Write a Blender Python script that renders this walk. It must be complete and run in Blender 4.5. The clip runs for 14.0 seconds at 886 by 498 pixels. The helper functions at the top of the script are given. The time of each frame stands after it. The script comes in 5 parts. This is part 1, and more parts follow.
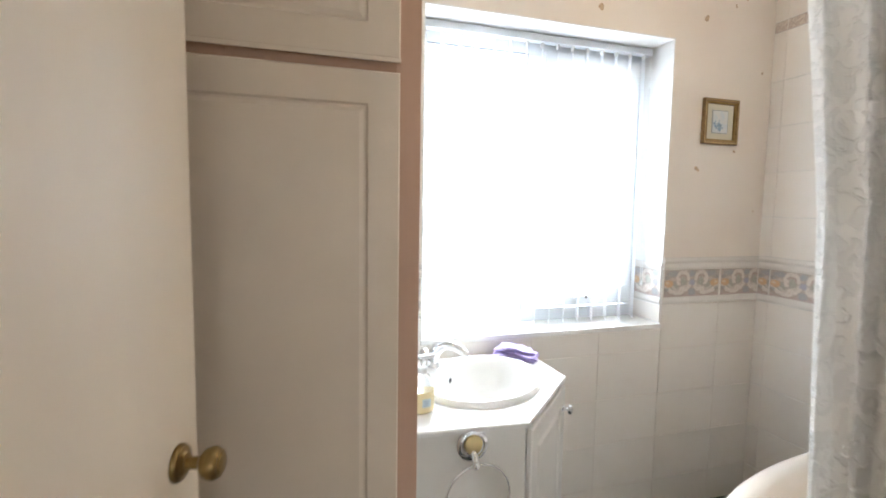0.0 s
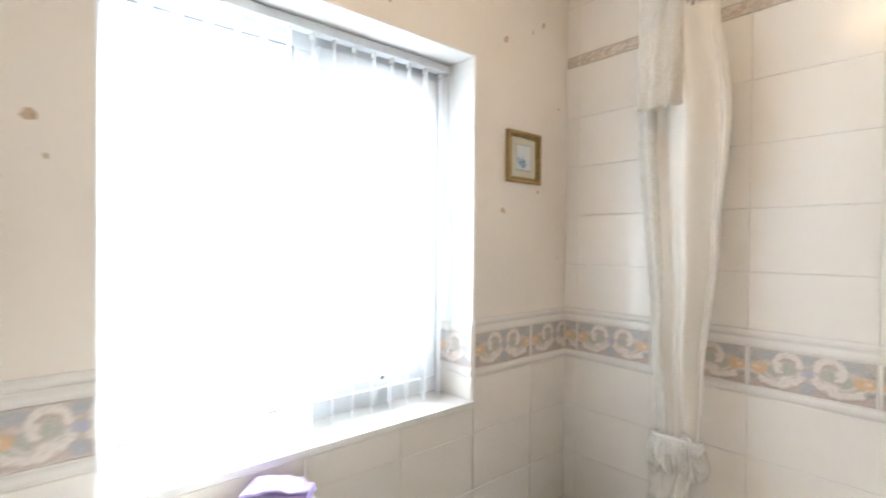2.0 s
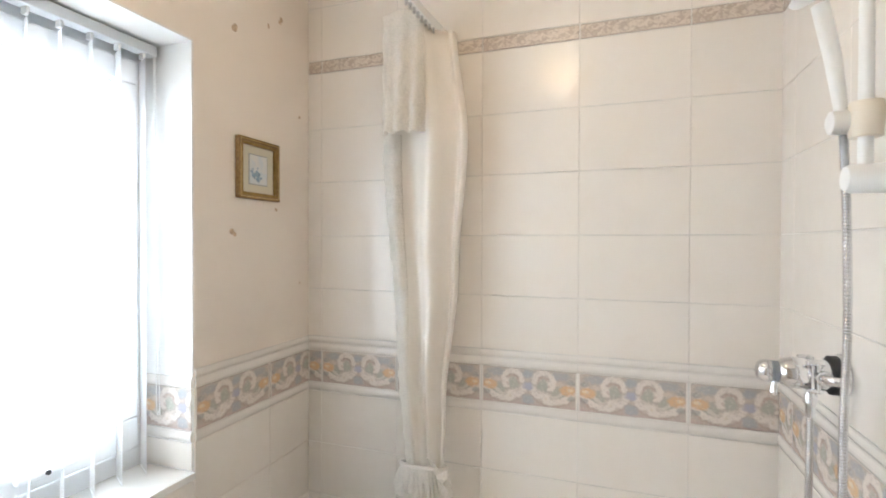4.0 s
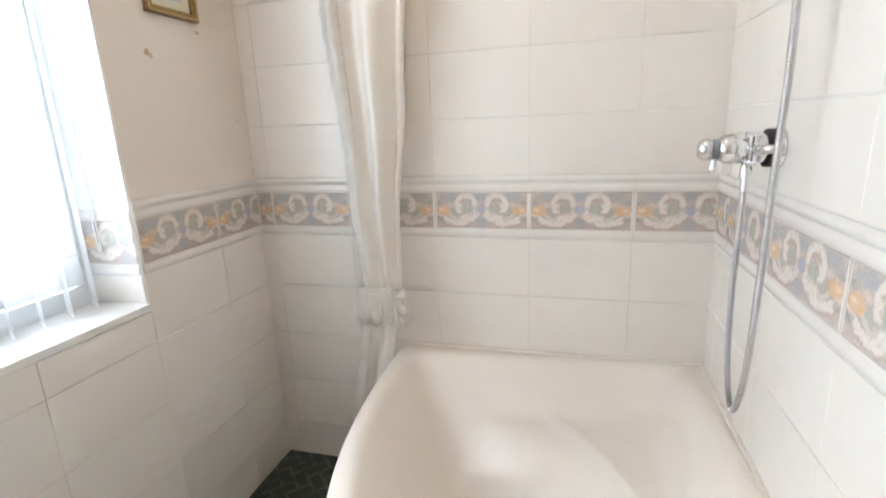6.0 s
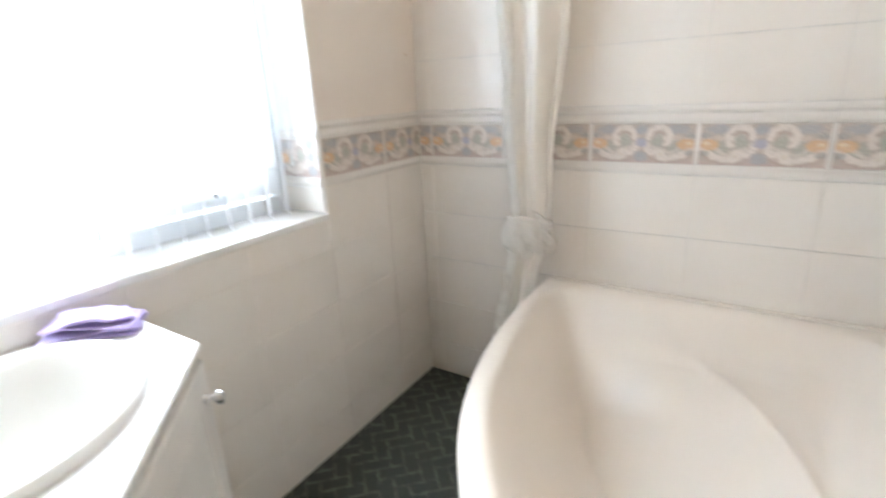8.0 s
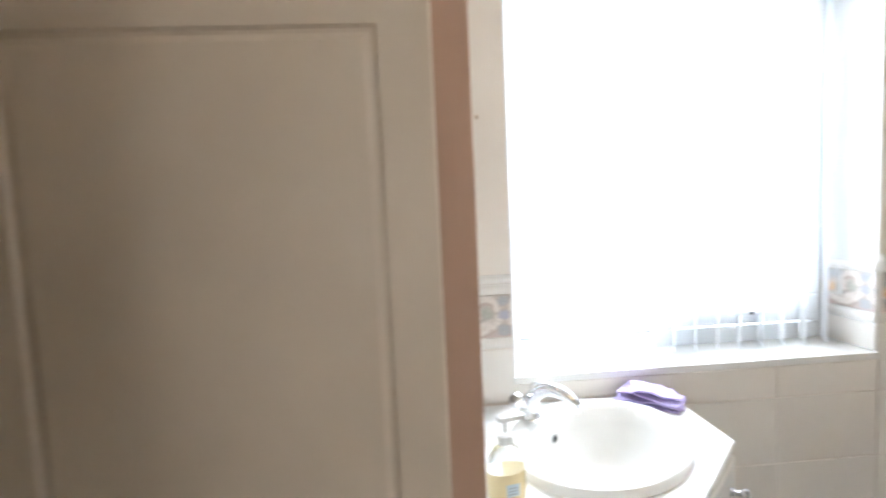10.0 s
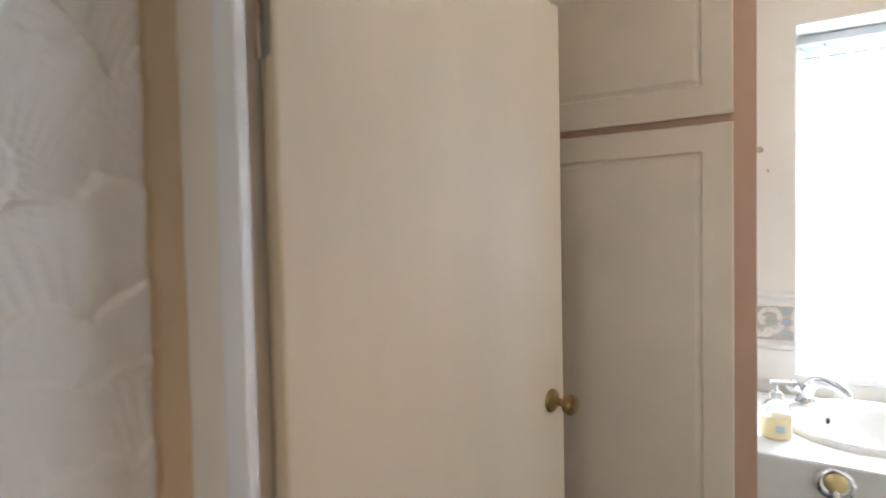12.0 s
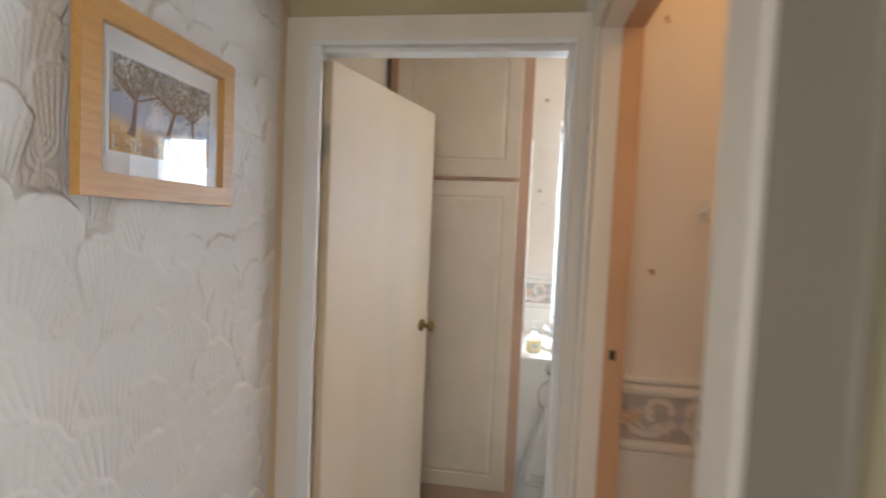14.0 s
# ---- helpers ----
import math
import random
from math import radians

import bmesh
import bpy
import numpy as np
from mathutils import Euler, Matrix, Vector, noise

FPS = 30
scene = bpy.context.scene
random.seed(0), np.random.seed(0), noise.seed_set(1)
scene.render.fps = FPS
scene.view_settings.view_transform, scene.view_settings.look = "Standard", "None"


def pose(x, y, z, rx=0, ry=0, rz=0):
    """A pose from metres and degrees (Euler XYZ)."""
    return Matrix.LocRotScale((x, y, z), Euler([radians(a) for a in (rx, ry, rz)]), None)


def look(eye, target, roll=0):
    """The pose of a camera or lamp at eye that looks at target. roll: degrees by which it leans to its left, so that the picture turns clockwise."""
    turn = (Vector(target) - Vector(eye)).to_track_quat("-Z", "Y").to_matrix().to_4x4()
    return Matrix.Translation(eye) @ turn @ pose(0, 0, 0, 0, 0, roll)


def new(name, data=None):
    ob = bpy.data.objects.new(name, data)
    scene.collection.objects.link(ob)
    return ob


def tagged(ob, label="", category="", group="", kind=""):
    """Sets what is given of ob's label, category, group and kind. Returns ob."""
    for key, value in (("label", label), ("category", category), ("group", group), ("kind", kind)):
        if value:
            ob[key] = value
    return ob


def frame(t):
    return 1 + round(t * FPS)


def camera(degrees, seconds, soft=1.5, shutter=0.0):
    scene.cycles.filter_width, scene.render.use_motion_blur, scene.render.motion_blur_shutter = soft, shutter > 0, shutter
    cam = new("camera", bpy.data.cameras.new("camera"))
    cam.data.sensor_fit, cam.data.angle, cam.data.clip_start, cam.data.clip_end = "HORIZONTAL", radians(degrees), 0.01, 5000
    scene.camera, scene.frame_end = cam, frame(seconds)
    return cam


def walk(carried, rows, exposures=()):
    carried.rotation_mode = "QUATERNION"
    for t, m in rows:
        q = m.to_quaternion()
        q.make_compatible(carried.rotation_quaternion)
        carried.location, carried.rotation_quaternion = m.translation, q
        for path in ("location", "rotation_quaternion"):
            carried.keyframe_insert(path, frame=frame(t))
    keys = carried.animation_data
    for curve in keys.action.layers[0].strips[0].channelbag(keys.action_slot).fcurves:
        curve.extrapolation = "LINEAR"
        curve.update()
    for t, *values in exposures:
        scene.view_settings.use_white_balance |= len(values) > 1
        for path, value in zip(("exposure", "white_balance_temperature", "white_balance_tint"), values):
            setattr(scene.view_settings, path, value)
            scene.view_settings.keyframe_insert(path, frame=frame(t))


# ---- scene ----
cam = camera(84.6, 14.0, 1.7, 0.5)
PATH = [
    (0, (0.107, 0.098, 1.43), (0.706, 1.998, 1.257), 0.9),
    (0.5, (0.147, 0.252, 1.442), (0.865, 2.113, 1.3), 0.5),
    (1, (0.238, 0.368, 1.464), (1.172, 2.131, 1.324), 1.4),
    (1.5, (0.362, 0.489, 1.489), (1.457, 2.16, 1.395), 0.9),
    (2, (0.467, 0.623, 1.489), (1.78, 2.132, 1.468), 0.5),
    (2.5, (0.552, 0.711, 1.54), (2.124, 1.946, 1.579), 0.2),
    (3, (0.575, 0.752, 1.577), (2.352, 1.669, 1.612), 0.7),
    (3.2, (0.588, 0.749, 1.592), (2.406, 1.581, 1.630), 1.0),
    (5.3, (0.649, 0.705, 1.488), (2.587, 1.148, 1.273), -0.8),
    (5.5, (0.653, 0.702, 1.451), (2.575, 1.153, 1.133), -1.0),
    (6, (0.651, 0.695, 1.382), (2.52, 1.214, 0.894), -2.3),
    (6.5, (0.641, 0.688, 1.33), (2.464, 1.26, 0.738), -2.4),
    (7, (0.628, 0.693, 1.275), (2.408, 1.316, 0.61), -0.8),
    (7.5, (0.617, 0.688, 1.249), (2.331, 1.438, 0.542), -0.3),
    (8, (0.577, 0.689, 1.287), (2.173, 1.725, 0.671), -2.8),
    (8.5, (0.486, 0.655, 1.342), (1.79, 2.123, 0.962), -5.4),
    (9, (0.413, 0.637, 1.4), (1.326, 2.398, 1.145), -3.4),
    (9.2, (0.398, 0.63, 1.392), (1.170, 2.466, 1.200), -3.1),
    (11.3, (0.171, 0.067, 1.423), (-0.586, 1.915, 1.309), -2.3),
    (11.5, (0.174, -0.031, 1.42), (-0.661, 1.785, 1.35), -1.6),
    (12, (0.236, -0.269, 1.45), (-0.659, 1.518, 1.39), -1.2),
    (12.5, (0.276, -0.542, 1.46), (-0.566, 1.271, 1.396), -0.2),
    (13, (0.233, -0.758, 1.468), (-0.532, 1.087, 1.368), 1.7),
    (13.5, (0.258, -1.001, 1.484), (-0.325, 0.91, 1.387), 2.3),
    (14, (0.328, -1.236, 1.496), (0.047, 0.742, 1.4), 2.5),
]
EXPOSURES = ((0, 0.38, 6060, 10), (1, 0.36, 6080, 10), (2, 0.34, 6200, 10), (3, 0.28, 6260, 10), (5.5, 0.37, 6050, 10), (6, 0.43, 5990, 10),
             (7.5, 0.45, 5950, 10), (8.5, 0.39, 6080, 10), (9, 0.37, 6060, 10), (11.5, 0.31, 5980, 10), (12.5, 0.47, 6030, 10), (14, 0.47, 6150, 11))
walk(cam, [(t, look(eye, target, roll)) for t, eye, target, roll in PATH], EXPOSURES)

# ---------------------------------------------------------------- plan, metres
YN, XE, YS = 1.90, 2.30, 0.27            # window wall, tiled end wall, shower wall
XW, XWH = -0.35, -0.372                  # west wall of bathroom, of hall
YD = 0.18                                # hall face of the door wall
XEH = 0.535                              # east wall of the hall
YB = -3.0                                # far end of the hall
TOP = 2.63                               # ceiling
WX0, WX1, WZ0, WZ1, WYF = 0.588, 1.731, 0.90, 2.183, 2.10   # window reveal
DX0, DX1, DZ = -0.277, 0.468, 2.012      # bathroom doorway
CY0, CY1, CZ = -0.735, 0.105, 2.03        # doorway of the small room beside
BATH_Z = 0.575

# ---------------------------------------------------------------- world and lights
world = bpy.data.worlds.new("sky")
scene.world = world
world.use_nodes = True
wn = world.node_tree.nodes
sky = wn.new("ShaderNodeTexSky")
sky.sky_type = "NISHITA"
sky.sun_disc = False
sky.sun_elevation, sky.sun_rotation = radians(38), radians(20)
sky.dust_density = 3.0
world.node_tree.links.new(sky.outputs[0], wn["Background"].inputs[0])
wn["Background"].inputs[1].default_value = 0.12


def lamp(name, kind, m, energy, color, **settings):
    data = bpy.data.lights.new(name, kind)
    data.energy, data.color = energy, color
    if "size" in settings:
        data.shape, data.size, data.size_y = "RECTANGLE", settings["size"], settings["size_y"]
    if "angle" in settings:
        data.angle = settings["angle"]
    if "radius" in settings:
        data.shadow_soft_size = settings["radius"]
    ob = new(name, data)
    ob.matrix_world = m
    return ob


lamp("sun", "SUN", look((2, 8, 8), (1, 1, 1)), 1.0, (1.0, 0.95, 0.88), angle=radians(12))
# daylight in the bathroom window, from high sky, and at the hall's side opening
lamp("window_daylight", "AREA", pose(1.16, 2.32, 1.50, -90, 0, 0), 92, (0.85, 0.935, 1.0), size=1.90, size_y=1.90)
lamp("high_sky_daylight", "AREA", pose(1.16, 2.95, 3.10, -48, 0, 0), 225, (0.85, 0.935, 1.0), size=2.20, size_y=1.30)
lamp("hall_daylight", "AREA", pose(XEH + 0.12, -1.75, 1.10, 0, 90, 0), 7.8, (0.93, 0.96, 1.0), size=1.70, size_y=0.64)
# added fill from behind, to brighten what faces down the hall
lamp("hall_end_fill", "AREA", pose(0.08, YB + 0.03, 1.35, 90, 0, 0), 6.8, (1.0, 0.93, 0.83), size=0.72, size_y=1.3)
lamp("ceiling_bulb", "POINT", pose(1.31, 1.0, 2.49), 4.2, (1.0, 0.68, 0.38), radius=0.10)
# added lamp, itself unseen, for the warm glow in the side room
lamp("added_closet_bulb", "POINT", pose(1.15, -0.35, 2.40), 4.7, (1.0, 0.60, 0.28), radius=0.05)

# ---------------------------------------------------------------- materials


class Graph:
    """A node material with short calls."""

    def __init__(self, name):
        self.m = bpy.data.materials.new(name)
        self.m.use_nodes = True
        self.t = self.m.node_tree
        self.b = self.t.nodes["Principled BSDF"]

    def put(self, socket, value):
        if hasattr(value, "node"):
            self.t.links.new(value, socket)
        elif isinstance(value, (int, float)):
            socket.default_value = value
        elif len(value) == 3 and len(socket.default_value) == 4:
            socket.default_value = (*value, 1)
        else:
            socket.default_value = value

    def math(self, op, a, b=0.0, c=0.0):
        n = self.t.nodes.new("ShaderNodeMath")
        n.operation = op
        for s, v in zip(n.inputs, (a, b, c)):
            self.put(s, v)
        return n.outputs[0]

    def coords(self, kind="Object"):
        return self.t.nodes.new("ShaderNodeTexCoord").outputs[kind]

    def xyz(self, v):
        n = self.t.nodes.new("ShaderNodeSeparateXYZ")
        self.put(n.inputs[0], v)
        return n.outputs

    def vec(self, x, y, z):
        n = self.t.nodes.new("ShaderNodeCombineXYZ")
        for s, v in zip(n.inputs, (x, y, z)):
            self.put(s, v)
        return n.outputs[0]

    def noise(self, v, scale, detail=3.0, distort=0.0):
        n = self.t.nodes.new("ShaderNodeTexNoise")
        self.put(n.inputs["Vector"], v)
        self.put(n.inputs["Scale"], scale)
        self.put(n.inputs["Detail"], detail)
        self.put(n.inputs["Distortion"], distort)
        return n.outputs[0]

    def mix(self, f, a, b, blend="MIX"):
        n = self.t.nodes.new("ShaderNodeMixRGB")
        n.blend_type = blend
        for s, v in zip(n.inputs, (f, a, b)):
            self.put(s, v)
        return n.outputs[0]

    def ramp(self, v, lo, hi):
        n = self.t.nodes.new("ShaderNodeMapRange")
        n.interpolation_type = "SMOOTHSTEP"
        for s, x in zip(n.inputs, (v, lo, hi, 0.0, 1.0)):
            self.put(s, x)
        return n.outputs[0]

    def bump(self, height, strength=0.2, distance=0.002, normal=None):
        n = self.t.nodes.new("ShaderNodeBump")
        self.put(n.inputs["Height"], height)
        self.put(n.inputs["Strength"], strength)
        self.put(n.inputs["Distance"], distance)
        if normal is not None:
            self.put(n.inputs["Normal"], normal)
        return n.outputs[0]

    def random(self):
        return self.t.nodes.new("ShaderNodeObjectInfo").outputs["Random"]

    def done(self, color, rough, normal=None, metal=0.0, coat=0.0):
        self.put(self.b.inputs["Base Color"], color)
        self.put(self.b.inputs["Roughness"], rough)
        self.put(self.b.inputs["Metallic"], metal)
        if normal is not None:
            self.put(self.b.inputs["Normal"], normal)
        if coat:
            self.put(self.b.inputs["Coat Weight"], coat)
        return self.m


def surface(name, col, rough, vary=0.08, size=6.0, grain=90.0, bump=0.15, metal=0.0, stretch=(1, 1, 1), coat=0.0):
    """Plain paint, metal, plastic or cloth: broad unevenness, fine grain, uneven gloss."""
    g = Graph(name)
    x, y, z = g.xyz(g.coords())
    v = g.vec(g.math("MULTIPLY", x, stretch[0]), g.math("MULTIPLY", y, stretch[1]), g.math("MULTIPLY", z, stretch[2]))
    big, fine = g.noise(v, size, 3), g.noise(v, grain, 4)
    dark = tuple(c * (1 - 2 * vary) for c in col)
    color = g.mix(g.ramp(big, 0.3, 0.75), dark, col)
    color = g.mix(g.math("MULTIPLY", fine, vary), color, tuple(c * 0.7 for c in col))
    r = g.math("ADD", rough - 0.05, g.math("MULTIPLY", big, 0.1))
    return g.done(color, r, g.bump(fine, bump, 0.0015), metal, coat)


def glaze(name, col):
    """Glazed wall tile: a little different from piece to piece, faintly cloudy, with a wavy gloss."""
    g = Graph(name)
    p, r = g.coords(), g.random()
    cloud = g.noise(p, 7, 4, 0.6)
    color = g.mix(g.math("MULTIPLY", r, 0.35), col, tuple(c * 0.93 for c in col))
    color = g.mix(g.math("MULTIPLY", g.ramp(cloud, 0.45, 0.8), 0.35), color, (col[0] * 0.95, col[1] * 0.91, col[2] * 0.85))
    wave = g.noise(p, 5.5, 2)
    return g.done(color, g.math("ADD", 0.13, g.math("MULTIPLY", cloud, 0.08)), g.bump(wave, 0.35, 0.01))


def border_glaze(name):
    """Relief border tile: cream scrolls mirrored about the middle, orange flowers at the ends, grey-pink ground."""
    g = Graph(name)
    p = g.coords("UV")
    u0, v0, _ = g.xyz(p)
    q = g.vec(g.math("MULTIPLY", u0, 2.64), v0, 0.0)
    wob = g.math("MULTIPLY", g.math("SUBTRACT", g.noise(q, 9, 4), 0.5), 0.14)
    wob2 = g.math("MULTIPLY", g.math("SUBTRACT", g.noise(g.vec(v0, g.math("MULTIPLY", u0, 2.64), 3.0), 9, 4), 0.5), 0.14)
    x = g.math("ADD", g.math("MULTIPLY", g.math("ABSOLUTE", g.math("SUBTRACT", u0, 0.5)), 2.64), wob)   # both axes in tile heights
    v = g.math("ADD", v0, wob2)
    mottle = g.noise(q, 9, 4)

    def away(cx, cy, sx=1.0, sy=1.0):
        a = g.math("MULTIPLY", g.math("SUBTRACT", x, cx), sx)
        b = g.math("MULTIPLY", g.math("SUBTRACT", v, cy), sy)
        return g.math("SQRT", g.math("ADD", g.math("MULTIPLY", a, a), g.math("MULTIPLY", b, b)))

    def ring(cx, cy, r, w):
        d = g.math("ABSOLUTE", g.math("SUBTRACT", away(cx, cy), r))
        return g.math("SUBTRACT", 1.0, g.ramp(d, w * 0.45, w))

    def spot(cx, cy, r, sx=1.0, sy=1.0):
        return g.math("SUBTRACT", 1.0, g.ramp(away(cx, cy, sx, sy), r * 0.45, r))

    def lay_on(c, mask, col, k=1.0):
        return g.mix(g.math("MULTIPLY", mask, k), c, col)

    cream, rose, blue, green = (0.74, 0.665, 0.595), (0.52, 0.41, 0.35), (0.42, 0.415, 0.43), (0.45, 0.44, 0.37)
    orange, pale = (0.70, 0.46, 0.27), (0.78, 0.63, 0.42)
    c = g.mix(g.ramp(mottle, 0.35, 0.65), (0.50, 0.44, 0.385), (0.57, 0.48, 0.41))
    c = lay_on(c, g.ramp(v0, 0.16, 0.04), (0.58, 0.45, 0.40), 0.8)
    c = lay_on(c, spot(0.88, 0.86, 0.22, 0.6, 1.5), blue, 0.8)
    c = lay_on(c, spot(0.42, 0.56, 0.20, 0.9, 0.9), green, 0.95)
    c = lay_on(c, spot(0.86, 0.42, 0.24, 0.8, 1.1), green, 0.9)
    c = lay_on(c, spot(0.22, 0.30, 0.12), green, 0.5)
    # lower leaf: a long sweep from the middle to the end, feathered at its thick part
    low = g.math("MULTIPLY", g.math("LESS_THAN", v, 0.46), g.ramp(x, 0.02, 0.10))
    # rose shadow of the sweep, drawn into the glaze colour beneath it
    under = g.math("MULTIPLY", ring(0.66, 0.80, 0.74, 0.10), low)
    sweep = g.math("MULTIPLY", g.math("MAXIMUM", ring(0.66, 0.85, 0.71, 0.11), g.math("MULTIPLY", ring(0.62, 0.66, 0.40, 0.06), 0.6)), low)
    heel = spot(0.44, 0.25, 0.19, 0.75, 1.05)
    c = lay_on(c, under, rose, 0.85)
    c = lay_on(c, g.math("MAXIMUM", sweep, heel), cream)
    c = lay_on(c, spot(0.50, 0.22, 0.055), (0.66, 0.56, 0.44), 0.8)
    c = lay_on(c, spot(0.34, 0.16, 0.06, 0.7, 1.0), rose, 0.5)
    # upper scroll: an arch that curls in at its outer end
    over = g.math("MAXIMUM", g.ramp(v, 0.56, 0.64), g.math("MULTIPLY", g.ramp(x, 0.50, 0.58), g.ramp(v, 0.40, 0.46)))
    # rose shadow inside the arch, likewise coloured in
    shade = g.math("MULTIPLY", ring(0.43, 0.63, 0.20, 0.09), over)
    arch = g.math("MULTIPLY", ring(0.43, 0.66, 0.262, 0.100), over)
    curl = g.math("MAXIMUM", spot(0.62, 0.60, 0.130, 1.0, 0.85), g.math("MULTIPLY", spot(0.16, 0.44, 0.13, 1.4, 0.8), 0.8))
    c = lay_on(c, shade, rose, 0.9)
    c = lay_on(c, g.math("MAXIMUM", arch, curl), cream)
    c = lay_on(c, spot(0.57, 0.56, 0.06), rose, 0.6)
    c = lay_on(c, spot(0.0, 0.86, 0.17, 0.85, 1.1), blue, 0.95)
    c = lay_on(c, spot(0.0, 0.16, 0.20, 0.85, 1.2), blue, 0.95)
    c = lay_on(c, spot(0.0, 0.52, 0.17, 0.9, 1.2), (0.44, 0.43, 0.52), 0.9)
    for h in (0.72, 0.28):
        c = lay_on(c, spot(1.17, h, 0.11, 0.7, 1.1), (0.36, 0.35, 0.33), 0.7)
    c = lay_on(c, spot(0.86, 0.66, 0.10, 0.6, 1.4), (0.66, 0.56, 0.48), 0.7)
    flower = spot(1.08, 0.50, 0.24, 0.85, 1.25)
    c = lay_on(c, flower, orange, 0.95)
    c = lay_on(c, spot(1.14, 0.52, 0.10, 0.8, 1.6), pale, 0.9)
    streak = g.ramp(g.noise(g.vec(x, v, 1.7), 11.0, 4, 1.8), 0.52, 0.64)
    c = lay_on(c, streak, (0.50, 0.43, 0.38), 0.50)
    fleck = g.ramp(g.noise(g.vec(v, x, 4.1), 13.0, 3, 1.6), 0.55, 0.66)
    c = lay_on(c, fleck, (0.77, 0.69, 0.62), 0.35)
    raised = g.math("MAXIMUM", g.math("MAXIMUM", sweep, heel), g.math("MAXIMUM", g.math("MAXIMUM", arch, curl), flower))
    ends = g.math("ABSOLUTE", g.math("SUBTRACT", u0, 0.5))
    c = g.mix(g.ramp(ends, 0.484, 0.490), c, (0.78, 0.73, 0.67))
    return g.done(c, 0.20, g.bump(g.math("ADD", raised, g.math("MULTIPLY", mottle, 0.5)), 0.5, 0.003))


def speckled_glaze(name):
    """Narrow upper border: grey-brown mottled scrolls too fine to tell apart."""
    g = Graph(name)
    u, v, _ = g.xyz(g.coords("UV"))
    q = g.vec(g.math("MULTIPLY", u, 6.6), v, 0.0)
    a, b = g.noise(q, 2.6, 3, 1.4), g.noise(q, 6.0, 3, 1.0)
    c = g.mix(g.ramp(a, 0.42, 0.58), (0.52, 0.43, 0.355), (0.70, 0.61, 0.52))
    c = g.mix(g.math("MULTIPLY", g.ramp(b, 0.52, 0.66), 0.6), c, (0.55, 0.45, 0.37))
    edge = g.math("ABSOLUTE", g.math("SUBTRACT", v, 0.5))
    c = g.mix(g.ramp(edge, 0.40, 0.47), c, (0.50, 0.42, 0.36))
    return g.done(c, 0.22, g.bump(a, 0.3, 0.002))


def papered(name, col, col2):
    """Ageing bathroom wallpaper: broad mottling, faint vertical seams, fine tooth."""
    g = Graph(name)
    p = g.coords()
    big = g.noise(p, 2.2, 4, 0.5)
    fine = g.noise(p, 160, 3)
    c = g.mix(g.ramp(big, 0.35, 0.7), col, col2)
    c = g.mix(g.math("MULTIPLY", fine, 0.10), c, tuple(k * 0.8 for k in col))
    return g.done(c, 0.7, g.bump(fine, 0.12, 0.001))


def woven_floor(name):
    """Dark green vinyl with a raised lighter herringbone lattice, at 45 degrees to the walls."""
    g = Graph(name)
    x, y, _ = g.xyz(g.coords())
    cell, s = 0.050, math.sqrt(0.5)
    u = g.math("DIVIDE", g.math("MULTIPLY", g.math("ADD", x, y), s), cell)
    v = g.math("DIVIDE", g.math("MULTIPLY", g.math("SUBTRACT", y, x), s), cell)
    jit = g.math("MULTIPLY", g.math("SUBTRACT", g.noise(g.coords(), 40, 3), 0.5), 0.34)
    u, v = g.math("ADD", u, jit), g.math("ADD", v, jit)
    fu, fv = g.math("FRACT", u), g.math("FRACT", v)
    k = g.math("FLOORED_MODULO", g.math("SUBTRACT", g.math("FLOOR", u), g.math("FLOOR", v)), 4.0)

    def unless(n):
        return g.math("GREATER_THAN", g.math("ABSOLUTE", g.math("SUBTRACT", k, n)), 0.5)

    def near(f):
        return g.math("SUBTRACT", 1.0, g.ramp(f, 0.02, 0.17))

    lines = None
    for f, n in ((g.math("SUBTRACT", 1.0, fu), 0.0), (fu, 1.0), (fv, 2.0), (g.math("SUBTRACT", 1.0, fv), 3.0)):
        one = g.math("MULTIPLY", near(f), unless(n))
        lines = one if lines is None else g.math("MAXIMUM", lines, one)
    fleck = g.noise(g.coords(), 260, 2)
    c = g.mix(g.ramp(fleck, 0.35, 0.75), (0.030, 0.040, 0.036), (0.062, 0.075, 0.066))
    c = g.mix(g.math("MULTIPLY", lines, g.ramp(g.noise(g.coords(), 26, 4), 0.30, 0.66)), c, (0.135, 0.155, 0.138))
    return g.done(c, 0.55, g.bump(g.math("ADD", lines, g.math("MULTIPLY", fleck, 0.3)), 0.5, 0.002))


def wood(name, col, dark, along):
    g = Graph(name)
    x, y, z = g.xyz(g.coords())
    k = [1.0 if a == along else 14.0 for a in "xyz"]
    v = g.vec(g.math("MULTIPLY", x, k[0]), g.math("MULTIPLY", y, k[1]), g.math("MULTIPLY", z, k[2]))
    a, b = g.noise(v, 6, 5, 0.8), g.noise(v, 40, 3)
    c = g.mix(g.ramp(a, 0.35, 0.7), col, dark)
    return g.done(g.mix(g.math("MULTIPLY", b, 0.2), c, dark), 0.42, g.bump(a, 0.12, 0.001))


